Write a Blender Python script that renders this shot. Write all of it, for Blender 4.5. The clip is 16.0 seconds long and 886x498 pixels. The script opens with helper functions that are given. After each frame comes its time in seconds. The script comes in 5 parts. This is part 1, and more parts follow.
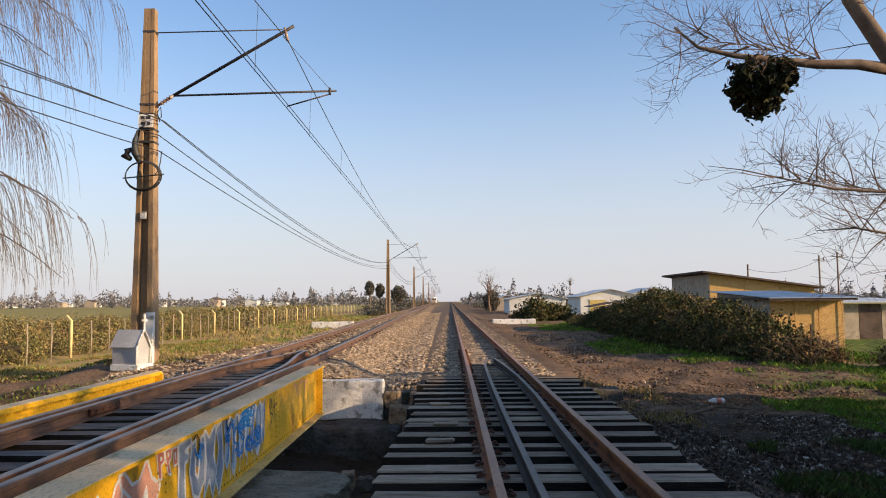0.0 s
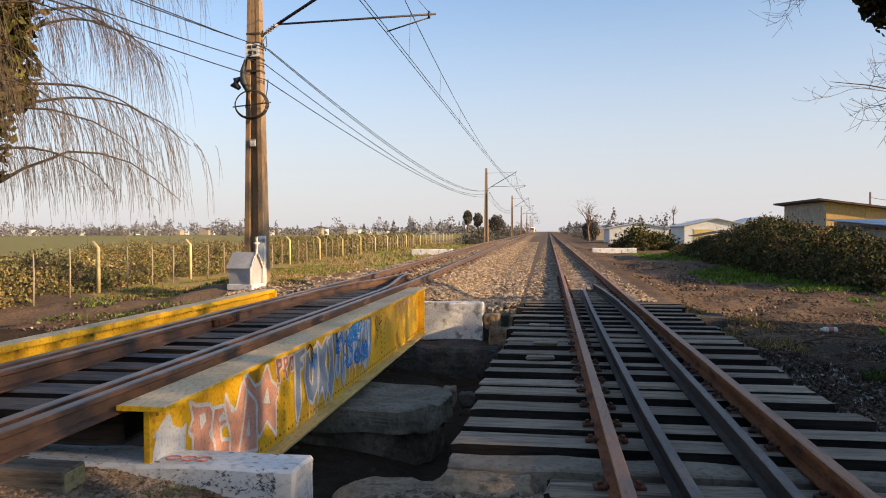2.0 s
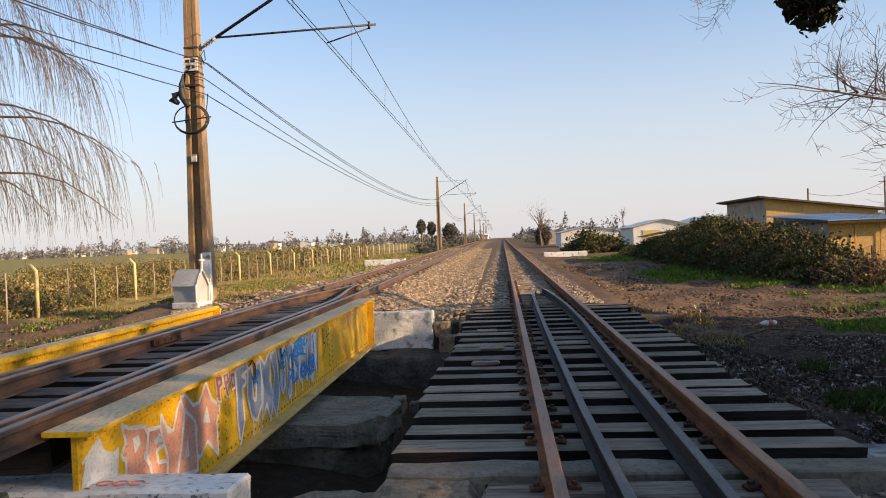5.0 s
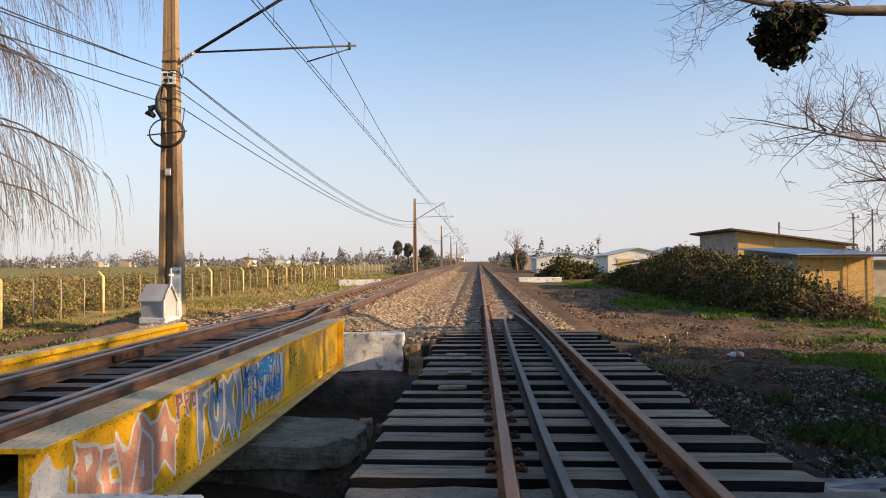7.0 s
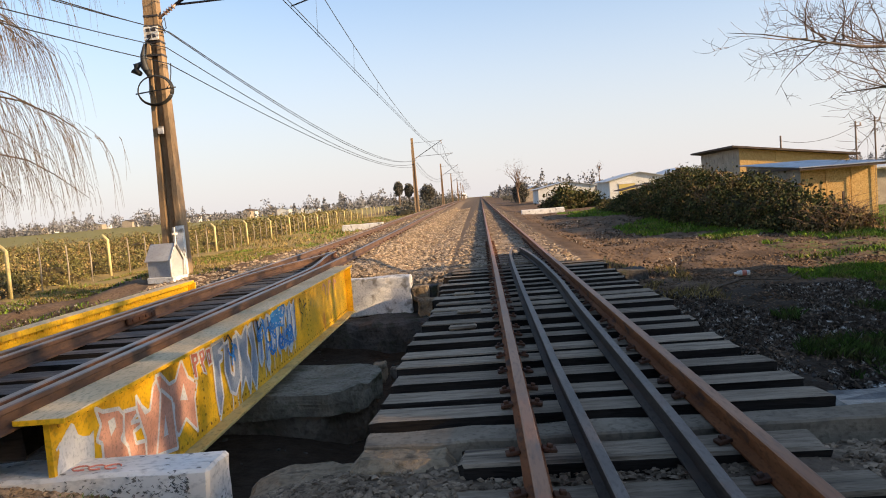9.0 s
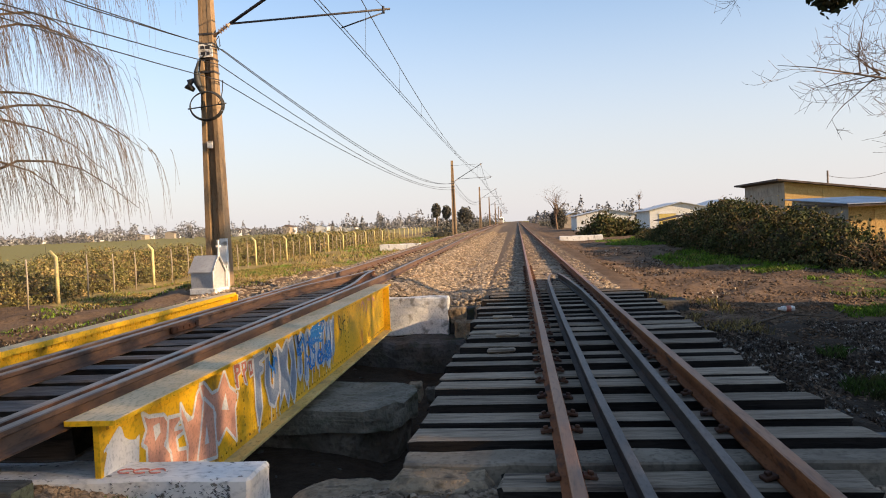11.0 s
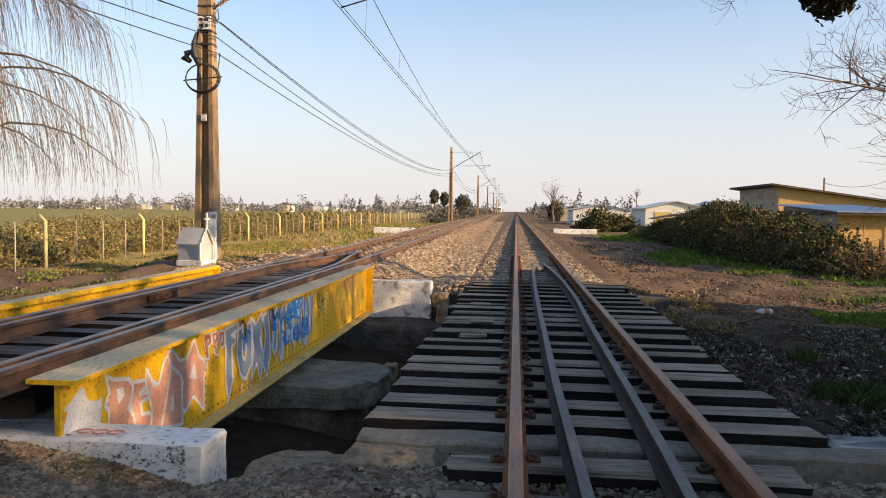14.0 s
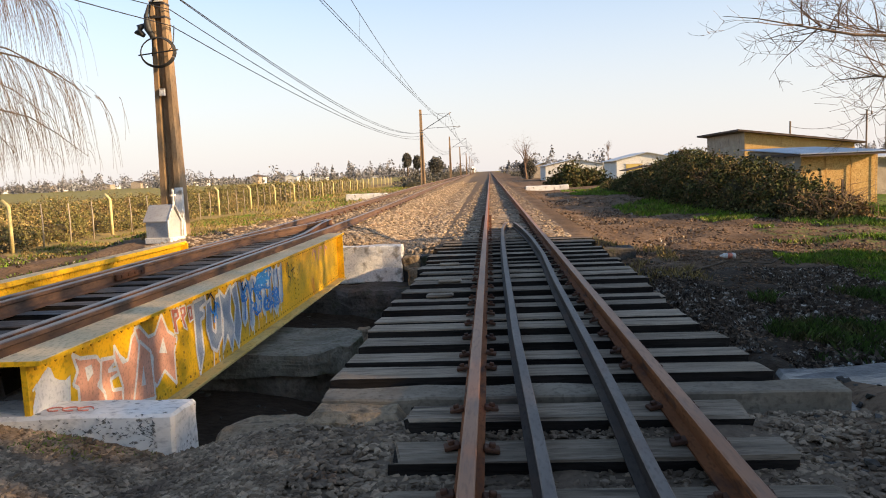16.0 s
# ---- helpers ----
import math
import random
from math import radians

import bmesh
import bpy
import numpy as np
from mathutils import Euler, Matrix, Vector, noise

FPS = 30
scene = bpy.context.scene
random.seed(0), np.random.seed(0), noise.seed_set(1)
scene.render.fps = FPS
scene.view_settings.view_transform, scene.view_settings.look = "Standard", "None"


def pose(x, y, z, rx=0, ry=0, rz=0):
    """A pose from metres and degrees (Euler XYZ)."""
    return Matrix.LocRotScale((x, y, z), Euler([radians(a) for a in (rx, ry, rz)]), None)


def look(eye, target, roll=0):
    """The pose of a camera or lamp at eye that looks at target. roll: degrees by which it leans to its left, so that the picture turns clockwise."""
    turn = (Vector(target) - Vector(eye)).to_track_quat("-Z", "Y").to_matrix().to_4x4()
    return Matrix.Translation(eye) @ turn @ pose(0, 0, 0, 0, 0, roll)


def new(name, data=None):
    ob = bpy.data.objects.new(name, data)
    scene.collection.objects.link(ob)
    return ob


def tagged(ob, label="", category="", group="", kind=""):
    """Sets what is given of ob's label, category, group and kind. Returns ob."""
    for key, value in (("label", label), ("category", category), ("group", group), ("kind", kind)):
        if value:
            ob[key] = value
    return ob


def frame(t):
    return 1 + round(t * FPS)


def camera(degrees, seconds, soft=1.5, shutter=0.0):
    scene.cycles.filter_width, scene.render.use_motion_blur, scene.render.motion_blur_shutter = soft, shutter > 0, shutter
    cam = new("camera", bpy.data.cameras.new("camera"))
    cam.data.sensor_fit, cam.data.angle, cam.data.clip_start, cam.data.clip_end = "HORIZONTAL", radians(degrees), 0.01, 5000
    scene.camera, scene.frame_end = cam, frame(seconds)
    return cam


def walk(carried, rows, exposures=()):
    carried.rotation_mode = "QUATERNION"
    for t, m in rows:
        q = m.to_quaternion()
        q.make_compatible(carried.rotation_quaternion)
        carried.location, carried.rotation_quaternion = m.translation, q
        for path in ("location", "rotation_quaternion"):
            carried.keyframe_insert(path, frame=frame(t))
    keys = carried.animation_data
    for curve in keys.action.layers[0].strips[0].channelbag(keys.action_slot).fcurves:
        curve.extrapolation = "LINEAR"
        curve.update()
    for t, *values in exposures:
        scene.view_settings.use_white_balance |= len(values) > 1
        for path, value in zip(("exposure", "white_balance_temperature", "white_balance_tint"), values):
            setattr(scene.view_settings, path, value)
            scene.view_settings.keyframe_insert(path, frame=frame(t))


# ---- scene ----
cam = camera(62.0, 16.0, soft=1.0)
PATH = [
    (0, (-0.344, 0.725, 1.34), (-0.363, 2.72, 1.482), -0.5),
    (0.5, (-0.391, 0.698, 1.337), (-0.498, 2.69, 1.481), -0.5),
    (1, (-0.427, 0.663, 1.318), (-0.654, 2.645, 1.466), -0.9),
    (1.5, (-0.4, 0.6, 1.264), (-0.712, 2.571, 1.393), -0.8),
    (2, (-0.375, 0.638, 1.239), (-0.659, 2.618, 1.192), -0.2),
    (2.5, (-0.354, 0.62, 1.235), (-0.61, 2.602, 1.148), -0.9),
    (3, (-0.317, 0.633, 1.231), (-0.518, 2.621, 1.135), -1.1),
    (3.5, (-0.245, 0.564, 1.252), (-0.424, 2.554, 1.163), -1.5),
    (4, (-0.235, 0.664, 1.22), (-0.402, 2.655, 1.149), -2.2),
    (4.5, (-0.242, 0.661, 1.229), (-0.402, 2.654, 1.178), -2.4),
    (6.8, (-0.163, 0.638, 1.225), (-0.309, 2.632, 1.274), -0.5),
    (7, (-0.167, 0.673, 1.234), (-0.264, 2.67, 1.268), -0.5),
    (7.5, (-0.183, 0.669, 1.222), (-0.239, 2.668, 1.229), -0.6),
    (8, (-0.181, 0.673, 1.226), (-0.244, 2.671, 1.212), -0.7),
    (8.5, (-0.163, 0.673, 1.22), (-0.256, 2.67, 1.19), -1.4),
    (9, (-0.169, 0.699, 1.273), (-0.281, 2.691, 1.139), -4.6),
    (9.5, (-0.187, 0.701, 1.265), (-0.292, 2.694, 1.128), -4.4),
    (10, (-0.222, 0.666, 1.276), (-0.324, 2.659, 1.138), -3.3),
    (10.2, (-0.257, 0.684, 1.262), (-0.397, 2.676, 1.14), -3.4),
    (12.3, (-0.19, 0.601, 1.283), (-0.416, 2.587, 1.244), -2.1),
    (12.5, (-0.191, 0.601, 1.281), (-0.406, 2.589, 1.245), -2.1),
    (13, (-0.217, 0.534, 1.296), (-0.431, 2.522, 1.254), -3.7),
    (13.5, (-0.181, 0.562, 1.266), (-0.395, 2.549, 1.182), -4.8),
    (14, (-0.021, 0.588, 1.247), (-0.216, 2.576, 1.143), 0.7),
    (14.5, (0.102, 0.613, 1.244), (-0.079, 2.601, 1.132), -0.6),
    (15, (0.111, 0.618, 1.229), (-0.06, 2.606, 1.084), -1.2),
    (15.5, (0.13, 0.539, 1.251), (-0.026, 2.525, 1.078), -2.0),
    (16, (0.138, 0.493, 1.238), (0.004, 2.478, 1.033), -2.4),
]
walk(cam, [(t, look(eye, target, roll)) for t, eye, target, roll in PATH], exposures=[(0, 0.56, 6500, 12), (1.5, 0.55, 6550, 12), (2.5, 0.68, 6800, 12), (7, 0.65, 6700, 12), (8.5, 0.72, 6800, 12), (9, 0.8, 6900, 12), (12.5, 0.74, 6850, 12), (14, 0.78, 6900, 12), (16, 0.92, 7100, 12)])

# ---- world, sun and exposure ----
SUN_AZ, SUN_EL = radians(109), radians(18)
SUN_DIR = Vector((math.sin(SUN_AZ) * math.cos(SUN_EL), math.cos(SUN_AZ) * math.cos(SUN_EL), math.sin(SUN_EL)))
world = bpy.data.worlds.new("sky")
scene.world = world
world.use_nodes = True
wn = world.node_tree.nodes
wl = world.node_tree.links
sky = wn.new("ShaderNodeTexSky")
sky.sky_type = "NISHITA"
sky.sun_disc = False
sky.sun_elevation = SUN_EL
sky.sun_rotation = SUN_AZ
sky.air_density, sky.dust_density, sky.ozone_density = 1.1, 0.7, 3.6
haze = wn.new("ShaderNodeMix")
haze.data_type = "RGBA"
haze.inputs[7].default_value = (3.1, 3.07, 3.32, 1)
where = wn.new("ShaderNodeTexCoord")
height_of = wn.new("ShaderNodeSeparateXYZ")
thicken = wn.new("ShaderNodeMapRange")
thicken.interpolation_type = "SMOOTHSTEP"
thicken.inputs[1].default_value, thicken.inputs[2].default_value = -0.02, 0.38
thicken.inputs[3].default_value, thicken.inputs[4].default_value = 0.88, 0.05
wl.new(where.outputs["Generated"], height_of.inputs[0])
wl.new(height_of.outputs[2], thicken.inputs[0])
wl.new(thicken.outputs[0], haze.inputs[0])
wl.new(sky.outputs[0], haze.inputs[6])
wl.new(haze.outputs[2], wn["Background"].inputs[0])
wn["Background"].inputs[1].default_value = 0.15
sun_data = bpy.data.lights.new("sun", "SUN")
sun_data.energy, sun_data.angle, sun_data.color = 5.0, radians(0.6), (1.0, 0.74, 0.45)
sun = new("sun", sun_data)
sun.matrix_world = look(SUN_DIR * 60, (0, 0, 0))


# ---- materials ----
def surface(name, a, b, scale=3.0, fine=40.0, rough=0.8, metal=0.0, bump=0.3, dist=0.01, c=None, spot=6.0, edge=(0.55, 0.7), per_object=0.0, per_island=0.0, stretch=(1, 1, 1)):
    """A surface of two base colours in a broad noise, broken by a fine one, with an optional third colour in patches."""
    m = bpy.data.materials.new(name)
    m.use_nodes = True
    n, l = m.node_tree.nodes, m.node_tree.links
    p = n["Principled BSDF"]
    p.inputs["Roughness"].default_value, p.inputs["Metallic"].default_value = rough, metal
    if rough > 0.68:
        p.inputs["Specular IOR Level"].default_value = 0.12
    geo = n.new("ShaderNodeNewGeometry")
    mp = n.new("ShaderNodeMapping")
    mp.inputs["Scale"].default_value = stretch
    l.new(geo.outputs["Position"], mp.inputs[0])

    def tex(s, detail=4.0):
        t = n.new("ShaderNodeTexNoise")
        t.inputs["Scale"].default_value, t.inputs["Detail"].default_value = s, detail
        l.new(mp.outputs[0], t.inputs["Vector"])
        return t.outputs["Fac"]

    def ramp(x, lo, hi):
        r = n.new("ShaderNodeMapRange")
        r.inputs["From Min"].default_value, r.inputs["From Max"].default_value = lo, hi
        l.new(x, r.inputs["Value"])
        return r.outputs[0]

    def mix(f, x, y):
        k = n.new("ShaderNodeMix")
        k.data_type = "RGBA"
        for i, v in ((0, f), (6, x), (7, y)):
            if isinstance(v, tuple):
                k.inputs[i].default_value = (*v, 1)
            elif isinstance(v, float):
                k.inputs[i].default_value = v
            else:
                l.new(v, k.inputs[i])
        return k.outputs[2]

    broad, grain = tex(scale), tex(fine, 6.0)
    col = mix(ramp(broad, 0.35, 0.65), a, b)
    dark = tuple(v * 0.55 for v in a)
    col = mix(ramp(grain, 0.5, 0.8), col, dark)
    if c is not None:
        col = mix(ramp(tex(spot, 5.0), *edge), col, c)
    for use, amount in ((1, per_object), (2, per_island)):
        if amount:
            if use == 1:
                rnd = n.new("ShaderNodeObjectInfo").outputs["Random"]
            else:
                rnd = geo.outputs["Random Per Island"]
            r = n.new("ShaderNodeMapRange")
            r.inputs["To Min"].default_value, r.inputs["To Max"].default_value = 1 - amount, 1 + amount
            l.new(rnd, r.inputs["Value"])
            h = n.new("ShaderNodeHueSaturation")
            l.new(r.outputs[0], h.inputs["Value"])
            l.new(col, h.inputs["Color"])
            col = h.outputs[0]
    l.new(col, p.inputs["Base Color"])
    if bump:
        bp = n.new("ShaderNodeBump")
        bp.inputs["Strength"].default_value, bp.inputs["Distance"].default_value = bump, dist
        l.new(grain, bp.inputs["Height"])
        l.new(bp.outputs[0], p.inputs["Normal"])
    return m


rust = surface("rust", (0.20, 0.066, 0.022), (0.29, 0.105, 0.04), 5, 60, 0.75, 0.15, 0.3, 0.004, c=(0.07, 0.035, 0.025), spot=9, stretch=(1, 0.3, 1))
rust_dark = surface("rust_dark", (0.095, 0.045, 0.028), (0.15, 0.07, 0.04), 5, 60, 0.75, 0.1, 0.3, 0.004, c=(0.045, 0.03, 0.026), spot=7, stretch=(1, 0.3, 1))
rail_worn = surface("rail_worn", (0.27, 0.108, 0.045), (0.36, 0.165, 0.078), 4, 50, 0.5, 0.2, 0.1, 0.002, c=(0.2, 0.1, 0.06), spot=12, stretch=(1, 0.15, 1))
# Rail sides darkened: shade below the worn head is put into the colour.
guard_side_shade = surface("guard_side_shade", (0.038, 0.029, 0.024), (0.062, 0.046, 0.037), 5, 60, 0.7, 0.1, 0.3, 0.004, c=(0.08, 0.045, 0.03), spot=6, stretch=(1, 0.3, 1))
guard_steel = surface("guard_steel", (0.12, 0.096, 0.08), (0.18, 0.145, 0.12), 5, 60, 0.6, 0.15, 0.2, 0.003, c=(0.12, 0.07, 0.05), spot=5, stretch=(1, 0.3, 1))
sleeper_wood = surface("sleeper_wood", (0.215, 0.163, 0.112), (0.36, 0.28, 0.2), 9, 45, 0.85, 0, 0.7, 0.012, c=(0.075, 0.056, 0.042), spot=5, edge=(0.58, 0.72), per_object=0.28, stretch=(0.25, 2.2, 2.2))
# Near black, so the shade between sleepers is painted into their sides.
sleeper_side_shade = surface("sleeper_side_shade", (0.014, 0.011, 0.009), (0.032, 0.025, 0.020), 6, 30, 0.85, 0, 0.7, 0.012, stretch=(0.25, 2.2, 2.2))
sleeper_dark = surface("sleeper_dark", (0.09, 0.075, 0.066), (0.17, 0.15, 0.135), 6, 30, 0.85, 0, 0.7, 0.012, per_object=0.25, stretch=(0.25, 2.2, 2.2))
yellow = surface("yellow_paint", (0.86, 0.46, 0.010), (0.93, 0.53, 0.018), 1.6, 35, 0.5, 0, 0.15, 0.003, c=(0.45, 0.2, 0.02), spot=3.5, edge=(0.6, 0.72))
flange_top = surface("weathered_flange", (0.60, 0.43, 0.24), (0.74, 0.56, 0.34), 3, 40, 0.7, 0, 0.25, 0.003, c=(0.4, 0.3, 0.16), spot=5, edge=(0.62, 0.72), stretch=(1, 0.4, 1))
whitewash = surface("whitewash", (0.70, 0.66, 0.60), (0.83, 0.79, 0.73), 3, 30, 0.85, 0, 0.4, 0.008, c=(0.3, 0.27, 0.23), spot=5, edge=(0.56, 0.66))
flaking = surface("flaking_whitewash", (0.66, 0.62, 0.56), (0.8, 0.76, 0.7), 3, 30, 0.85, 0, 0.5, 0.01, c=(0.2, 0.18, 0.15), spot=22, edge=(0.63, 0.68), stretch=(0.6, 1, 1))
rail_brown = surface("brown_rail", (0.11, 0.058, 0.034), (0.17, 0.093, 0.055), 5, 60, 0.6, 0.15, 0.3, 0.004, c=(0.07, 0.04, 0.03), spot=9, stretch=(1, 0.3, 1))
rail_polish = surface("polished_rail_head", (0.17, 0.115, 0.085), (0.25, 0.185, 0.145), 5, 60, 0.38, 0.3, 0.1, 0.002, c=(0.1, 0.06, 0.045), spot=5, stretch=(1, 0.15, 1))
# Stone darkened so the blackness under the bridge is in its colour.
shaded_stone = surface("dark_stone", (0.06, 0.053, 0.046), (0.12, 0.105, 0.092), 2.5, 18, 0.85, 0, 0.9, 0.03, c=(0.05, 0.055, 0.03), spot=3)
pole_conc = surface("pole_concrete", (0.29, 0.185, 0.1), (0.4, 0.275, 0.165), 2, 30, 0.85, 0, 0.3, 0.006, c=(0.22, 0.145, 0.085), spot=2.5, stretch=(1, 1, 0.3))
steel_dark = surface("dark_steel", (0.06, 0.055, 0.055), (0.10, 0.085, 0.08), 5, 40, 0.6, 0.5, 0.1, 0.002)
cable_black = surface("black_cable", (0.02, 0.02, 0.02), (0.04, 0.038, 0.035), 9, 40, 0.6, 0, 0.0)
wire_mat = surface("wire", (0.05, 0.05, 0.055), (0.09, 0.085, 0.085), 3, 40, 0.55, 0.5, 0.0)
porcelain = surface("insulator", (0.30, 0.18, 0.12), (0.4, 0.28, 0.2), 9, 40, 0.3, 0, 0.0)
fence_conc = surface("fence_post_paint", (0.68, 0.53, 0.22), (0.8, 0.65, 0.32), 4, 40, 0.8, 0, 0.3, 0.004, c=(0.45, 0.38, 0.25), spot=6)
tin_white = surface("painted_tin", (0.34, 0.33, 0.33), (0.45, 0.44, 0.43), 3, 40, 0.6, 0, 0.1, 0.003, c=(0.35, 0.30, 0.27), spot=5, edge=(0.6, 0.75))
zinc = surface("zinc_sheet", (0.42, 0.44, 0.47), (0.55, 0.57, 0.60), 1.2, 30, 0.45, 0.3, 0.1, 0.003, c=(0.3, 0.24, 0.2), spot=1.5, edge=(0.58, 0.75))
osb = surface("strand_board", (0.55, 0.33, 0.12), (0.66, 0.43, 0.18), 9, 60, 0.8, 0, 0.25, 0.004, c=(0.40, 0.23, 0.08), spot=26, edge=(0.5, 0.6), per_object=0.06)
ply_grey = surface("weathered_board", (0.34, 0.28, 0.21), (0.45, 0.37, 0.28), 2.5, 30, 0.85, 0, 0.25, 0.004, c=(0.24, 0.19, 0.15), spot=3, per_object=0.1)
tar_edge = surface("roof_edge", (0.08, 0.06, 0.05), (0.14, 0.10, 0.08), 3, 30, 0.85)
house_white = surface("house_paint", (0.60, 0.58, 0.54), (0.68, 0.66, 0.62), 0.7, 12, 0.85, 0, 0.1, 0.003)
door_yellow = surface("yellow_door", (0.55, 0.40, 0.12), (0.62, 0.47, 0.18), 1.5, 14, 0.8)
bark = surface("bark", (0.15, 0.105, 0.075), (0.24, 0.18, 0.13), 4, 35, 0.9, 0, 0.6, 0.01)
twig = surface("twig", (0.14, 0.085, 0.055), (0.22, 0.145, 0.095), 2, 20, 0.85, 0, 0.0)
willow_twig = surface("willow_twig", (0.085, 0.062, 0.045), (0.14, 0.105, 0.075), 2, 20, 0.8, 0, 0.0)
stone_mat = surface("ballast_stone", (0.28, 0.205, 0.135), (0.40, 0.31, 0.22), 5, 30, 0.9, 0, 0.3, 0.004, c=(0.22, 0.14, 0.09), spot=2, per_island=0.4)
# Ballast colours darkened: the shade on the near gravel is painted in.
gravel_stone_shaded = surface("gravel_stone_shaded", (0.15, 0.105, 0.07), (0.31, 0.225, 0.15), 5, 30, 0.9, 0, 0.3, 0.004, c=(0.12, 0.085, 0.06), spot=2, per_island=0.45)
black_paint = surface("black_marks", (0.03, 0.03, 0.035), (0.06, 0.055, 0.06), 9, 40, 0.7)
glass_dark = surface("dark_pane", (0.03, 0.035, 0.04), (0.05, 0.055, 0.06), 2, 20, 0.15, 0, 0.0)


def leaf_material(name, a, b, c, rough=0.7):
    return surface(name, a, b, 1.3, 9, rough, 0, 0.0, c=c, spot=2.0, edge=(0.5, 0.62), per_island=0.6)


bramble = leaf_material("bramble_leaf", (0.04, 0.048, 0.014), (0.065, 0.068, 0.022), (0.105, 0.075, 0.03))
bramble_tip = leaf_material("bramble_tip", (0.085, 0.085, 0.03), (0.14, 0.115, 0.045), (0.19, 0.11, 0.05))
scrub_tip = leaf_material("scrub_tip", (0.22, 0.2, 0.08), (0.3, 0.25, 0.11), (0.33, 0.23, 0.1))
dead_leaf = leaf_material("dead_leaf", (0.17, 0.1, 0.04), (0.24, 0.15, 0.06), (0.11, 0.1, 0.035))
scrub_leaf = leaf_material("scrub_leaf", (0.145, 0.138, 0.045), (0.235, 0.19, 0.068), (0.32, 0.215, 0.09))
grass_leaf = leaf_material("grass_blade", (0.085, 0.16, 0.014), (0.13, 0.21, 0.025), (0.15, 0.15, 0.035))
# Grass green darkened, so the shade by the water is in the colour.
shaded_weed_leaf = leaf_material("shaded_weed_leaf", (0.04, 0.072, 0.014), (0.065, 0.1, 0.02), (0.08, 0.075, 0.025))
dry_grass = leaf_material("dry_grass", (0.24, 0.17, 0.06), (0.32, 0.23, 0.09), (0.17, 0.13, 0.05))
mistle_leaf = leaf_material("mistletoe_leaf", (0.022, 0.026, 0.010), (0.035, 0.036, 0.014), (0.05, 0.035, 0.015))
ivy_leaf = leaf_material("ivy_leaf", (0.1, 0.095, 0.025), (0.17, 0.14, 0.04), (0.2, 0.12, 0.045))
far_leaf = leaf_material("far_tree_leaf", (0.075, 0.075, 0.058), (0.11, 0.10, 0.08), (0.14, 0.115, 0.09))
# Pale grey: distance haze is mixed into the colour of these bare trees.
hazed_wood = leaf_material("far_tree_haze", (0.15, 0.147, 0.148), (0.2, 0.193, 0.193), (0.24, 0.222, 0.212))
litter = surface("leaf_litter", (0.06, 0.042, 0.03), (0.13, 0.095, 0.068), 3, 20, 0.8, 0, 0.0, c=(0.36, 0.32, 0.27), spot=9, edge=(0.55, 0.63), per_island=0.6)


def ground_material():
    m = surface("earth", (0.115, 0.072, 0.043), (0.205, 0.132, 0.082), 0.7, 14, 0.95, 0, 0.9, 0.04, c=(0.1, 0.066, 0.043), spot=1.7)
    n, l = m.node_tree.nodes, m.node_tree.links
    p = n["Principled BSDF"]
    col = p.inputs["Base Color"].links[0].from_socket
    geo = n.new("ShaderNodeNewGeometry")
    for attr, a, b, s in (("gravel", (0.10, 0.07, 0.047), (0.22, 0.16, 0.11), 22.0), ("grass", (0.2, 0.18, 0.055), (0.31, 0.25, 0.095), 2.5), ("dry", (0.36, 0.25, 0.10), (0.27, 0.2, 0.075), 1.5), ("green", (0.06, 0.105, 0.014), (0.115, 0.165, 0.03), 3.0), ("mud_shade", (0.02, 0.013, 0.008), (0.075, 0.051, 0.033), 7.0)):
        at = n.new("ShaderNodeAttribute")
        at.attribute_name = attr
        t = n.new("ShaderNodeTexNoise")
        t.inputs["Scale"].default_value, t.inputs["Detail"].default_value = s, 6
        l.new(geo.outputs["Position"], t.inputs["Vector"])
        inner = n.new("ShaderNodeMix")
        inner.data_type = "RGBA"
        inner.inputs[6].default_value, inner.inputs[7].default_value = (*a, 1), (*b, 1)
        l.new(t.outputs["Fac"], inner.inputs[0])
        k = n.new("ShaderNodeMath")
        k.operation = "MULTIPLY_ADD"
        k.inputs[1].default_value, k.inputs[2].default_value = 0.9, -0.45
        l.new(t.outputs["Fac"], k.inputs[0])
        add = n.new("ShaderNodeMath")
        add.operation, add.use_clamp = "ADD", True
        l.new(at.outputs["Fac"], add.inputs[0])
        l.new(k.outputs[0], add.inputs[1])
        gate = n.new("ShaderNodeMapRange")
        gate.inputs["From Min"].default_value, gate.inputs["From Max"].default_value = 0.4, 0.6
        l.new(add.outputs[0], gate.inputs["Value"])
        k2 = n.new("ShaderNodeMix")
        k2.data_type = "RGBA"
        l.new(gate.outputs[0], k2.inputs[0])
        l.new(col, k2.inputs[6])
        l.new(inner.outputs[2], k2.inputs[7])
        col = k2.outputs[2]
    l.new(col, p.inputs["Base Color"])
    return m


earth = ground_material()


# ---- mesh helpers ----
def mesh_from(name, verts, faces, material, smooth=False):
    me = bpy.data.meshes.new(name)
    me.from_pydata([tuple(v) for v in verts], [], [tuple(f) for f in faces])
    me.materials.append(material)
    if smooth:
        me.polygons.foreach_set("use_smooth", [True] * len(me.polygons))
    me.update()
    return me


def thing(name, label, category, at=(0, 0, 0), group="", kind=""):
    ob = new(name)
    ob.location = at
    ob.empty_display_size = 0.2
    return tagged(ob, label, category, group, kind)


def under(ob, parent, label=""):
    ob.parent = parent
    ob.matrix_parent_inverse = Matrix.Translation(-Vector(parent_place(parent)))
    return tagged(ob, label)


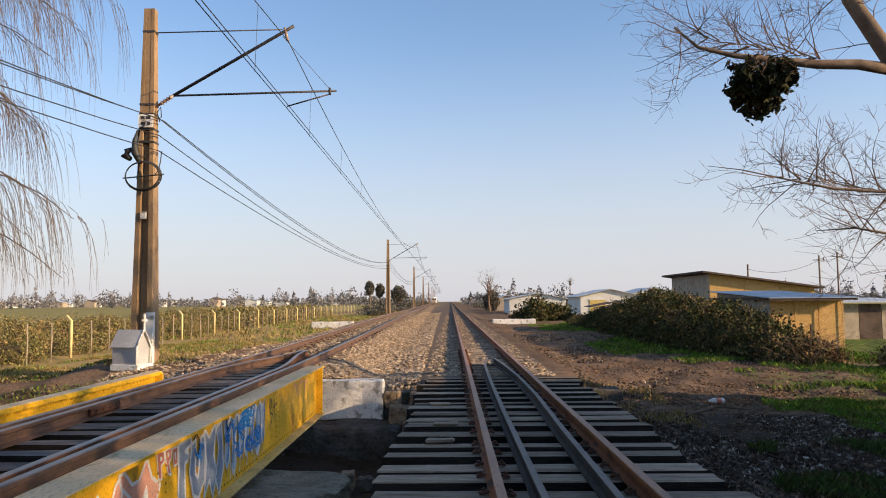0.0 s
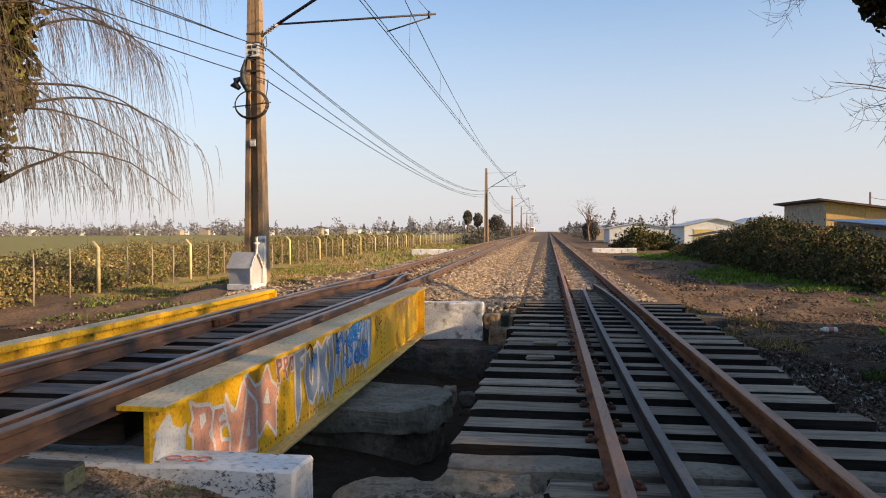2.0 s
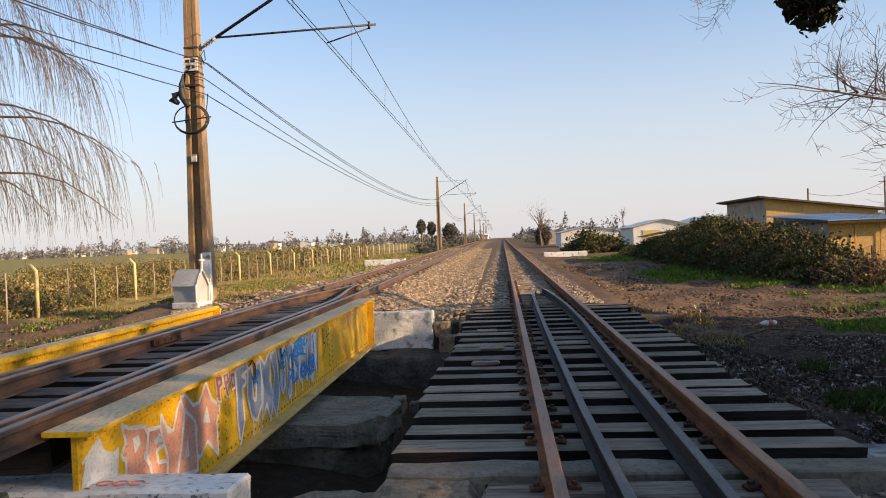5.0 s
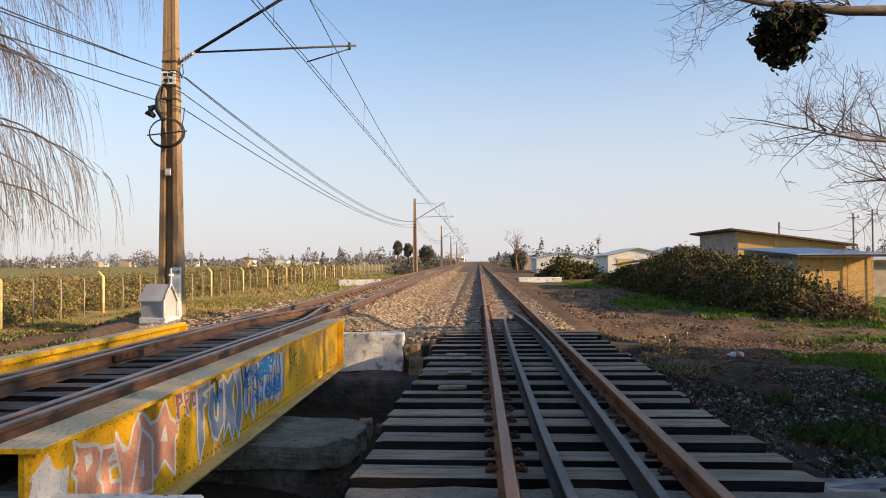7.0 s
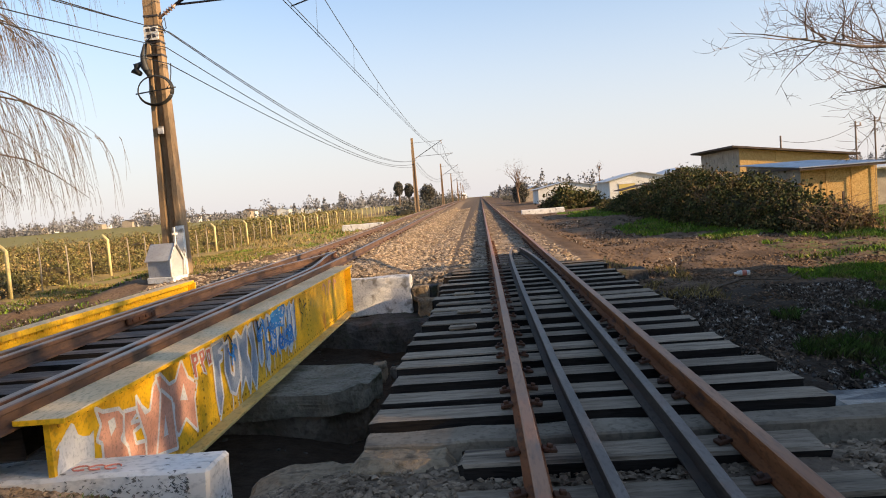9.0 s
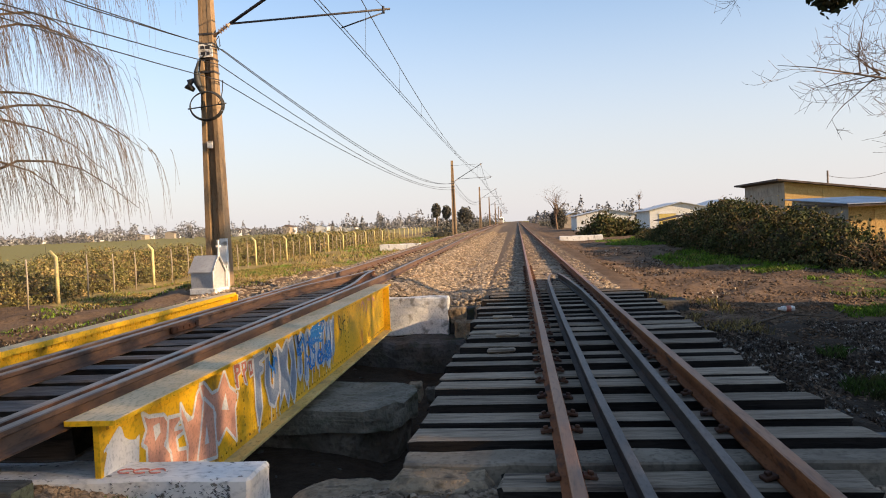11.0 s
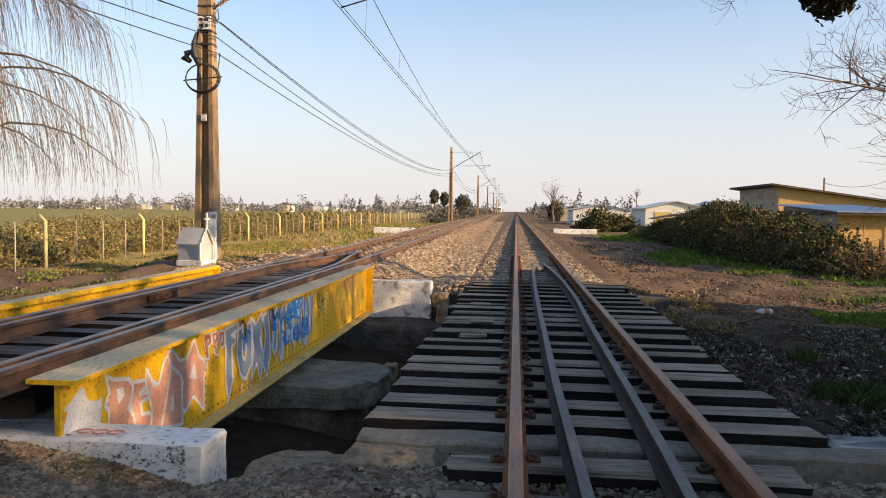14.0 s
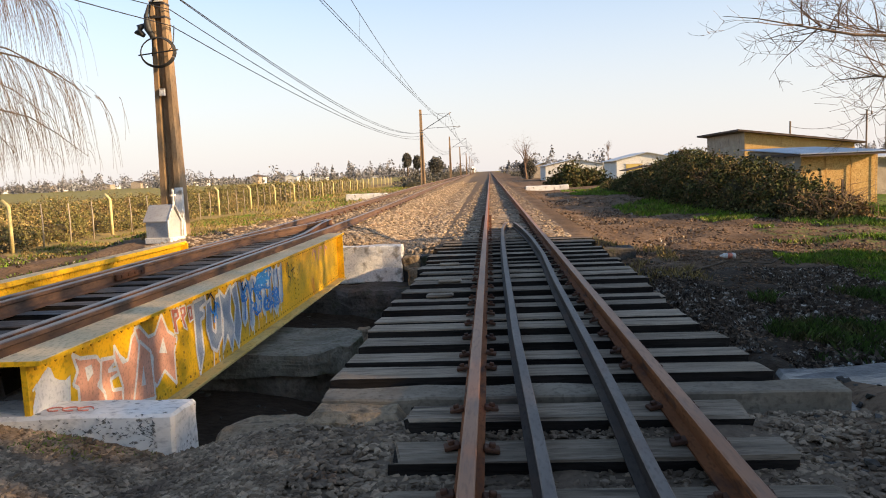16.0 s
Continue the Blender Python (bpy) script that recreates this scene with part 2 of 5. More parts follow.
def parent_place(ob):
    p = Vector((0, 0, 0))
    while ob is not None:
        p += ob.location
        if ob.parent is not None:
            p += ob.matrix_parent_inverse.translation
        ob = ob.parent
    return p


def part(name, bm, material, parent, label=""):
    """One mesh object, built in world coordinates, under a thing or a part."""
    me = bpy.data.meshes.new(name)
    bm.to_mesh(me)
    bm.free()
    me.materials.append(material)
    return under(new(name, me), parent, label)


def solo(name, bm, material, label, category, group="", kind=""):
    me = bpy.data.meshes.new(name)
    bm.to_mesh(me)
    bm.free()
    me.materials.append(material)
    return tagged(new(name, me), label, category, group, kind)


def add_box(bm, lo, hi, bevel=0.0, turn=0.0):
    c = (Vector(lo) + Vector(hi)) / 2
    s = Vector(hi) - Vector(lo)
    r = bmesh.ops.create_cube(bm, size=1.0, matrix=Matrix.Translation(c) @ Matrix.Rotation(turn, 4, "Z") @ Matrix.Diagonal((*s, 1)))
    if bevel:
        es = list({e for v in r["verts"] for e in v.link_edges})
        bmesh.ops.bevel(bm, geom=es, offset=bevel, segments=1, affect="EDGES", clamp_overlap=True)
    return bm


def box(lo, hi, bevel=0.0, turn=0.0):
    return add_box(bmesh.new(), lo, hi, bevel, turn)


def rough_box(lo, hi, cuts, amount, seed, bevel=0.02):
    """A block of worn masonry: subdivided and pushed about by noise."""
    bm = box(lo, hi, bevel)
    bmesh.ops.subdivide_edges(bm, edges=bm.edges[:], cuts=cuts, use_grid_fill=True)
    for v in bm.verts:
        q = v.co * 2.3 + Vector((seed, seed * 1.7, 0))
        v.co += Vector((noise.noise(q), noise.noise(q + Vector((9, 0, 0))), noise.noise(q + Vector((0, 9, 0))))) * amount
        v.co += noise.noise_vector(v.co * 9) * amount * 0.3
    return bm


def tube_arrays(points, radii, sides=5):
    """A tapered tube along points: vertices and faces."""
    pts = np.array(points, float)
    n = len(pts)
    rad = np.array(radii, float) if np.ndim(radii) else np.full(n, float(radii))
    d = np.gradient(pts, axis=0)
    d /= np.linalg.norm(d, axis=1)[:, None] + 1e-9
    ref = np.where(np.abs(d[:, 2:3]) > 0.9, np.array([[1.0, 0, 0]]), np.array([[0, 0, 1.0]]))
    u = np.cross(d, ref)
    u /= np.linalg.norm(u, axis=1)[:, None] + 1e-9
    w = np.cross(d, u)
    a = np.arange(sides) * 2 * math.pi / sides
    ring = pts[:, None, :] + rad[:, None, None] * (np.cos(a)[None, :, None] * u[:, None, :] + np.sin(a)[None, :, None] * w[:, None, :])
    f = []
    for i in range(n - 1):
        for k in range(sides):
            k2 = (k + 1) % sides
            f.append((i * sides + k, i * sides + k2, (i + 1) * sides + k2, (i + 1) * sides + k))
    f.append(tuple(range(sides - 1, -1, -1)))
    f.append(tuple(range((n - 1) * sides, n * sides)))
    return ring.reshape(-1, 3), f


class Pile:
    """Collects many pieces into one mesh."""

    def __init__(self):
        self.v, self.f, self.n = [], [], 0

    def add(self, v, f):
        self.v.append(np.asarray(v, float))
        self.f.extend(tuple(i + self.n for i in q) for q in f)
        self.n += len(v)

    def tube(self, points, radii, sides=5):
        self.add(*tube_arrays(points, radii, sides))

    def mesh(self, name, material, smooth=False):
        return mesh_from(name, np.concatenate(self.v), self.f, material, smooth)


def tube_part(name, points, radii, material, parent, sides=6, label=""):
    v, f = tube_arrays(points, radii, sides)
    return under(new(name, mesh_from(name, v, f, material, True)), parent, label)


def leaf_mesh(name, centres, size, material, rng, long=1.6, up=0.0):
    """Many small bent leaves, each of two triangles along a mid fold."""
    c = np.asarray(centres, float)
    n = len(c)
    d = rng.normal(size=(n, 3))
    d[:, 2] += up
    d /= np.linalg.norm(d, axis=1)[:, None]
    e = np.cross(d, rng.normal(size=(n, 3)))
    e /= np.linalg.norm(e, axis=1)[:, None]
    s = size * rng.uniform(0.6, 1.3, n)[:, None]
    tip, w = d * s * long / 2, e * s / 2
    fold = np.cross(d, e) * s * 0.15
    v = np.stack([c - tip, c + w + fold, c + tip, c - w + fold], 1).reshape(-1, 3)
    f = np.arange(n * 4).reshape(n, 4)
    faces = np.concatenate([f[:, [0, 1, 2]], f[:, [0, 2, 3]]])
    return mesh_from(name, v, faces.tolist(), material)


# ---- ground ----
def smooth(a, b, x):
    t = np.clip((x - a) / (b - a), 0, 1)
    return t * t * (3 - 2 * t)


def left_x(y):
    """How far the other line has swung away at y."""
    return -0.017 * np.maximum(0, np.asarray(y, float) - 14)


def left_z(y):
    return 0.28 + 0.12 * smooth(14, 60, np.asarray(y, float))


def ground_height(x, y):
    x, y = np.asarray(x, float), np.asarray(y, float)
    flat = np.full_like(x + y, -0.32)
    near = np.interp(x, [-3.6, -3.0, -2.4, -1.9, -1.2, -0.8], [-0.19, -0.225, -0.31, -0.44, -0.4, -0.3])
    flat = flat * smooth(14, 18, y) + near * (1 - smooth(14, 18, y))
    # bed of the single line, then of the other one
    bed = smooth(-1.9, -1.0, x) * (1 - smooth(2.0, 3.2, x))
    flat = flat + (-0.18 - flat) * bed * smooth(14.6, 15.6, y) + (-0.225 - flat) * bed * (1 - smooth(4.6, 5.2, y))
    lx = x - left_x(y)
    bed2 = smooth(-6.6, -5.2, lx) * (1 - smooth(-2.7, -1.5, lx))
    far_bed = smooth(14.8, 15.6, y)
    flat = flat + (left_z(y) - 0.2 - flat) * bed2 * far_bed
    bed3 = smooth(-6.6, -5.2, lx) * (1 - smooth(-3.85, -3.5, lx)) * (1 - smooth(4.6, 4.9, y))
    flat = flat + (0.06 - flat) * bed3
    between = smooth(-3.0, -1.8, x) * (1 - smooth(-1.2, -0.6, x)) * smooth(14.9, 15.8, y)
    flat = flat + (-0.2 - flat) * between * 0.6
    flat = flat + (0.04 - flat) * smooth(-9.2, -8.0, lx) * (1 - smooth(-6.3, -5.6, lx)) * smooth(13.8, 15.2, y) * (1 - smooth(22, 30, y))
    # canal crossing under both lines
    mid = np.interp(y, [4.8, 5.35, 6.0, 13.4, 14.6, 15.2], [0, -0.75, -1.05, -1.05, -0.62, 0])
    right = np.interp(y, [4.6, 5.6, 6.5, 7.1, 8.6, 11.0, 14.6, 17.5], [0, -0.1, -0.42, -0.75, -0.72, -0.45, -0.22, 0])
    left = np.interp(y, [4.0, 6.0, 8.5, 13.0, 15.5, 17.0], [0, -0.7, -0.9, -0.55, -0.12, 0])
    right = right * np.where(y < 9.5, 0.5 + 0.5 * smooth(2.7, 3.5, x), 1.0)
    wr, wl2 = smooth(1.9, 2.9, x), 1 - smooth(-6.4, -5.5, x)
    cut = mid * (1 - wr) * (1 - wl2) + right * wr + left * wl2
    bumps = 0.035 * np.sin(x * 1.7 + y * 0.6) * np.sin(y * 1.3 - x * 0.4) + 0.02 * np.sin(x * 4.1 - y * 2.2)
    keep = 1 - np.maximum(bed, bed2) * 0.9
    # heaps beside the dirt track
    heap = 0.22 * np.exp(-((x - 4.2) / 1.4) ** 2 - ((y - 33) / 4) ** 2) - 0.12 * np.exp(-((x - 4.8) / 1.6) ** 2 - ((y - 27) / 5) ** 2)
    far = smooth(60, 200, np.hypot(x, y))
    return flat + cut + bumps * keep * (1 - far) + heap


def lines(spans):
    out = [spans[0][0]]
    for a, b, n in spans:
        out += list(np.linspace(a, b, n + 1)[1:])
    return np.array(out)


GX = lines([(-2500, -120, 8), (-120, -30, 12), (-30, -14, 24), (-14, -7, 36), (-7, 6, 120), (6, 16, 60), (16, 30, 20), (30, 120, 12), (120, 2500, 8)])
GY = lines([(-300, -30, 6), (-30, 1, 16), (1, 4, 22), (4, 6, 34), (6, 18, 104), (18, 40, 90), (40, 80, 50), (80, 220, 30), (220, 4200, 16)])
gx, gy = np.meshgrid(GX, GY)
gz = ground_height(gx, gy)
gn = np.array([noise.noise(Vector((a * 1.9, b * 1.9, 0))) + 0.5 * noise.noise(Vector((a * 5.1, b * 5.1, 3))) for a, b in zip(gx.ravel(), gy.ravel())]).reshape(gx.shape)
gz = gz + 0.035 * gn * (np.hypot(gx, gy) < 90)
nx, ny = len(GX), len(GY)
quads = [(j * nx + i, j * nx + i + 1, (j + 1) * nx + i + 1, (j + 1) * nx + i) for j in range(ny - 1) for i in range(nx - 1)]
ground = tagged(new("ground", mesh_from("ground", np.stack([gx, gy, gz], -1).reshape(-1, 3), quads, earth, True)), "bare brown earth, gravel and winter grass beside the rails", "ground", kind="structure")
lgx = gx - left_x(gy)
masks = {
    "gravel": np.maximum(smooth(-6.4, -5.6, lgx) * (1 - smooth(-0.9, -0.4, gx)) * smooth(14.6, 15.2, gy), np.maximum(smooth(-1.6, -1.0, gx) * (1 - smooth(1.6, 2.1, gx)), smooth(-8, -6, gx) * (1 - smooth(1.4, 1.9, gx)) * (1 - smooth(4.8, 5.0, gy)))),
    "dry": 0.75 * smooth(6.2, 7.2, -lgx) * smooth(16.2, 18.4, gy) * (1 - smooth(15, 19, -gx)),
    "grass": np.maximum(smooth(16, 24, -gx), 0.6 * smooth(8, 11, gx) * smooth(15, 17, gy)),
    "green": np.maximum(0.44 * smooth(5.0, 6.4, gx) * smooth(12.2, 13.6, gy) * (1 - smooth(17.5, 20.5, gy)), 0.6 * smooth(9.5, 11, gx) * smooth(17, 19, gy) * (1 - smooth(34, 44, gy))),
    # dark mud; the shade of the canal bed and bank is in its colour
    "mud_shade": np.maximum(np.where(gz < -0.62, 1.0, 0.0), 0.9 * smooth(1.7, 2.4, gx) * smooth(7, 8.4, gy) * (1 - smooth(12.3, 14.5, gy))),
}
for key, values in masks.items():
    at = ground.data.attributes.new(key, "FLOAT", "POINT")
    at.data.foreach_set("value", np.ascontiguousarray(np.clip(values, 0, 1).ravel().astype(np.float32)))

water_mat = surface("canal_water", (0.03, 0.032, 0.03), (0.045, 0.045, 0.04), 1, 7, 0.05, 0, 0.5, 0.03)
bm = box((2.9, 5.9, -1.2), (14, 9.6, -0.965))
tagged(solo("water", bm, water_mat, "dark still canal water under the bridge", "water", kind="structure"))


# ---- rails ----
PROFILE = [(-0.066, 0), (0.066, 0), (0.066, 0.012), (0.014, 0.028), (0.010, 0.095), (0.036, 0.108), (0.036, 0.136), (0.028, 0.142), (-0.028, 0.142), (-0.036, 0.136), (-0.036, 0.108), (-0.010, 0.095), (-0.014, 0.028), (-0.066, 0.012)]


def rail_mesh(name, centre, side, head, wide=1.0):
    """A flat-bottomed rail swept along its top centre line; the running surface has its own material."""
    pts = np.array(centre, float)
    d = np.gradient(pts[:, :2], axis=0)
    d /= np.linalg.norm(d, axis=1)[:, None]
    across = np.stack([d[:, 1], -d[:, 0]], 1)
    k = len(PROFILE)
    v = [(p[0] + a[0] * q[0] * wide, p[1] + a[1] * q[0] * wide, p[2] - 0.142 + q[1]) for p, a in zip(pts, across) for q in PROFILE]
    f, top = [], []
    for i in range(len(pts) - 1):
        for j in range(k):
            j2 = (j + 1) % k
            f.append((i * k + j, i * k + j2, (i + 1) * k + j2, (i + 1) * k + j))
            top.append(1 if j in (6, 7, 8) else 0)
    f += [tuple(range(k - 1, -1, -1)), tuple(range((len(pts) - 1) * k, len(pts) * k))]
    top += [0, 0]
    me = mesh_from(name, v, f, side)
    me.materials.append(head)
    me.polygons.foreach_set("material_index", top)
    return me


RY = np.concatenate([np.linspace(-40, 4, 12), np.linspace(5, 40, 36), np.linspace(45, 200, 24), np.linspace(240, 1500, 12)])
track = thing("railway_track", "rusty rails on weathered timber sleepers over the canal", "railway track", (0.56, 10, -0.142))
for x in (0.0, 1.12):
    under(new("rail", rail_mesh("rail", [(x, y, 0) for y in RY], rust, rail_worn)), track, "rusty running rail")
YG = np.linspace(-3, 18.35, 70)


GUARD = (
    ([3.5, 6, 10, 13.5, 16.6, 17.8, 18.3], [0.325, 0.296, 0.302, 0.325, 0.372, 0.45, 0.5]),
    ([3.5, 4.4, 5.8, 8.8, 11.5, 14.2, 16.5, 17.8, 18.3], [0.765, 0.792, 0.81, 0.835, 0.888, 0.868, 0.79, 0.715, 0.67]),
)
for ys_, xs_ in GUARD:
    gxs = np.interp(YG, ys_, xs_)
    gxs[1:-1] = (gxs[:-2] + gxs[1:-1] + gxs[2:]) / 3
    under(new("guard_rail", rail_mesh("guard_rail", [(a, b, -0.005) for a, b in zip(gxs, YG)], guard_side_shade, guard_steel, 0.8)), track, "grey steel guard rail")

left_track = thing("railway_track", "rusty rails with guard rails crossing a yellow girder bridge", "railway track", (-3.7, 10, 0.14))
LY = np.concatenate([np.linspace(-40, 4, 6), np.linspace(5, 60, 40), np.linspace(70, 300, 24), np.linspace(340, 1500, 10)])
for x in (-3.02, -4.34):
    under(new("rail", rail_mesh("rail", [(x + float(left_x(y)), y, float(left_z(y))) for y in LY], rail_brown, rail_polish)), left_track, "rusty running rail")
YL = np.linspace(-3, 17.5, 50)
for x, other in ((-3.17, -3.6), (-4.19, -3.7)):
    w = smooth(12.5, 17.5, YL)
    under(new("guard_rail", rail_mesh("guard_rail", [(x + (other - x) * a, y, float(left_z(y)) - 0.005) for a, y in zip(w, YL)], rust_dark if x > -4 else rail_brown, rail_polish)), left_track, "rusty guard rail")


# ---- the yellow girder bridge ----
dusty_yellow = surface("dusty_yellow", (0.62, 0.42, 0.12), (0.72, 0.54, 0.22), 3, 30, 0.75, 0, 0.3, 0.004, c=(0.4, 0.3, 0.14), spot=4, stretch=(1, 0.5, 1))
rivet_paint = surface("rivet_paint", (0.5, 0.25, 0.02), (0.62, 0.34, 0.02), 5, 40, 0.6, 0, 0.1, 0.002, c=(0.12, 0.05, 0.02), spot=9, edge=(0.55, 0.63))
def girder(x, y0, y1, top, bottom, label, half=0.155, thick=0.03):
    g = thing("bridge_girder", label, "bridge girder", (x, (y0 + y1) / 2, bottom))
    part("top_flange", box((x - half, y0, top - thick), (x + half, y1, top), 0.006), flange_top, g, "weathered pale top plate")
    part("bottom_flange", box((x - half, y0 + 0.08, bottom), (x + half, y1, bottom + 0.03), 0.006), dusty_yellow, g, "dusty bottom plate")
    part("web", box((x - 0.0185, y0 + 0.06, bottom + 0.03), (x + 0.0185, y1 - 0.03, top - thick)), yellow, g)
    for side in (-1, 1):
        for z0, z1 in ((top - 0.13, top - 0.031), (bottom + 0.031, bottom + 0.13)):
            part("angle_iron", box((x + side * 0.0155 - 0.0045, y0 + 0.07, z0), (x + side * 0.0155 + 0.0048, y1 - 0.04, z1), 0.002), yellow, g)
        part("flange_edge", box((x + side * (half + 0.003) - 0.003, y0, top - thick - 0.001), (x + side * (half + 0.003) + 0.003, y1, top - 0.004)), yellow, g)
    part("flange_end", box((x - half, y0 - 0.005, top - thick - 0.004), (x + half, y0 - 0.001, top - 0.003)), yellow, g)
    plates = (y0 + 2.27, y0 + 6.42)
    for side in (-1, 1):
        for y in plates:
            part("cover_plate", box((x + side * 0.016 - 0.004, y - 0.13, bottom + 0.131), (x + side * 0.016 + 0.0042, y + 0.13, top - 0.131), 0.001), yellow, g)
        part("end_stiffener", box((x + side * 0.075 - 0.05, y1 - 0.072, bottom + 0.031), (x + side * 0.075 + 0.06, y1 - 0.048, top - 0.031), 0.002), yellow, g)
    rivets = Pile()
    dome = [(0, 0, 1)] + [(math.cos(a) * r, math.sin(a) * r, h) for r, h in ((0.75, 0.66), (1, 0)) for a in np.arange(6) * math.pi / 3]
    dome_f = [(0, 1 + k, 1 + (k + 1) % 6) for k in range(6)] + [(1 + k, 7 + k, 7 + (k + 1) % 6, 1 + (k + 1) % 6) for k in range(6)]
    spots = []
    for y in np.arange(y0 + 0.15, y1 - 0.1, 0.11):
        spots += [(y, bottom + 0.085, 0.0195), (y, top - 0.085, 0.0195)]
    for y in (*plates, y1 - 0.3):
        for z in np.arange(bottom + 0.17, top - 0.15, 0.075):
            spots += [(y - 0.085, z, 0.0185 if y < y1 - 0.4 else 0.0115), (y + 0.085, z + 0.03, 0.0185 if y < y1 - 0.4 else 0.0115)]
    for y, z, off in spots:
        for side in (-1, 1):
            v = [(x + side * (off + p[2] * 0.011), y + p[0] * 0.016, z + p[1] * 0.016) for p in dome]
            rivets.add(v, dome_f)
    ob = under(new("rivets", rivets.mesh("rivets", rivet_paint if half > 0.1 else yellow)), g)
    tagged(ob, kind="stuff")
    return g


near_girder = girder(-2.8, 4.74, 14.2, 0.2, -0.68, "yellow riveted plate girder covered with graffiti")
far_girder = girder(-4.68, 3.4, 11.6, 0.36, -0.53, "plain yellow riveted plate girder", 0.085, 0.055)

# abutments
beam_conc = surface("beam_concrete", (0.2, 0.155, 0.11), (0.29, 0.235, 0.17), 4, 30, 0.9, 0, 0.6, 0.01, c=(0.15, 0.12, 0.09), spot=6)
broken_conc = surface("broken_concrete", (0.26, 0.185, 0.115), (0.38, 0.28, 0.18), 5, 26, 0.92, 0, 1.0, 0.03, c=(0.1, 0.075, 0.05), spot=7)
sawn = surface("sawn_end", (0.34, 0.27, 0.12), (0.45, 0.37, 0.19), 12, 60, 0.85, 0, 0.3, 0.004, c=(0.2, 0.16, 0.08), spot=20)
wet_slab = surface("wet_concrete", (0.075, 0.068, 0.06), (0.15, 0.137, 0.122), 2.2, 12, 0.36, 0, 0.5, 0.02, c=(0.05, 0.045, 0.04), spot=4)
slab_stone = surface("slab_stone", (0.13, 0.10, 0.072), (0.23, 0.185, 0.14), 2.5, 14, 0.9, 0, 1.0, 0.05, c=(0.07, 0.065, 0.045), spot=3)
whb = rough_box((-3.3, 14.62, -0.85), (-1.62, 15.0, -0.12), 8, 0.03, 3)
solo("abutment", whb, whitewash, "whitewashed concrete abutment block with flaking edges", "abutment")
kb = rough_box((-4.6, 4.78, -0.75), (-1.86, 5.14, -0.17), 10, 0.022, 8)
solo("abutment_kerb", kb, flaking, "whitewashed concrete kerb with faded black scribbles", "kerb")
solo("abutment_wall", rough_box((-6.6, 14.75, -1.3), (2.9, 15.4, -0.34), 14, 0.05, 5), shaded_stone, "stained masonry abutment wall, darkened as in the shade below the track", "wall", kind="structure")
solo("abutment_wall_near", rough_box((-6.6, 4.5, -1.4), (2.2, 5.0, -0.5), 14, 0.05, 6), shaded_stone, "dark masonry abutment wall", "wall", kind="structure")
solo("abutment_sill", rough_box((-0.98, 4.94, -0.5), (2.25, 5.2, -0.15), 14, 0.022, 12, 0.012), beam_conc, "worn concrete beam between the gravel and the bridge", "sill")
solo("abutment_ledge", rough_box((-1.0, 4.66, -0.6), (-0.42, 4.98, -0.165), 10, 0.05, 14, 0.06), broken_conc, "crumbling tan concrete ledge under the beam", "ledge")
timber = thing("timber_block", "sawn grey timber block lying against the whitewashed kerb", "timber block", (-3.6, 4.46, -0.3))
part("beam", rough_box((-4.2, 4.35, -0.32), (-3.045, 4.56, -0.085), 3, 0.008, 61, 0.006), sleeper_wood, timber)
part("sawn_end", box((-3.05, 4.365, -0.31), (-3.036, 4.548, -0.1), 0.003), sawn, timber, "pale sawn end grain")
solo("canal_apron", rough_box((2.45, 5.55, -0.8), (5.6, 6.7, -0.5), 10, 0.045, 71, 0.03), wet_slab, "wet cracked concrete apron beside the canal", "concrete apron")
def pier_course(name, grow_, z0, z1, seed, material, label):
    """One course of the old pier: straight flanks and a blunt rounded nose."""
    outline = [(-4.4, 8.95), (-2.1, 8.92), (-1.82, 9.05), (-1.66, 9.3), (-1.58, 9.65), (-1.62, 10.0), (-1.74, 10.28), (-2.05, 10.42), (-4.4, 10.45)]
    pts = [(x + (grow_ if x > -4 else 0), 9.7 + (y - 9.7) * (1 + grow_ * 0.8)) for x, y in outline]
    bm = bmesh.new()
    f = bm.faces.new([bm.verts.new((x, y, z0)) for x, y in pts])
    up = bmesh.ops.extrude_face_region(bm, geom=[f])["geom"]
    for v in up:
        if isinstance(v, bmesh.types.BMVert):
            v.co.z = z1
    bmesh.ops.recalc_face_normals(bm, faces=bm.faces)
    bmesh.ops.triangulate(bm, faces=bm.faces[:])
    bmesh.ops.subdivide_edges(bm, edges=bm.edges[:], cuts=5, use_grid_fill=True)
    for v in bm.verts:
        q = v.co * 2.6 + Vector((seed, 0, seed))
        v.co += noise.noise_vector(q) * 0.05 + noise.noise_vector(v.co * 9) * 0.022
    return solo(name, bm, material, label, "slab")


pier_top = surface("pier_concrete", (0.17, 0.15, 0.11), (0.28, 0.25, 0.19), 3, 18, 0.9, 0, 0.9, 0.03, c=(0.10, 0.10, 0.055), spot=4)
pier_course("stone_slab", 0.0, -1.1, -0.82, 21, pier_top, "worn rounded concrete cap of an old pier")
pier_course("stone_slab", -0.1, -1.75, -1.11, 25, slab_stone, "dark stained stone base of an old pier")
for k, (x, y, z, w, h) in enumerate(((-1.28, 14.5, -0.62, 0.4, 0.3), (-0.98, 14.72, -0.42, 0.36, 0.2), (-1.42, 14.75, -0.4, 0.3, 0.22), (-1.05, 14.35, -0.85, 0.45, 0.26), (-1.75, 10.75, -0.98, 0.22, 0.18), (-1.5, 10.9, -1.05, 0.2, 0.16))):
    solo("stone_block", rough_box((x - w / 2, y - w / 2, z - h), (x + w / 2, y + w / 2, z + 0.06), 5, 0.07, 31 + k * 3, 0.03), slab_stone if k % 2 else broken_conc, "broken block of old masonry beside the abutment", "stone")
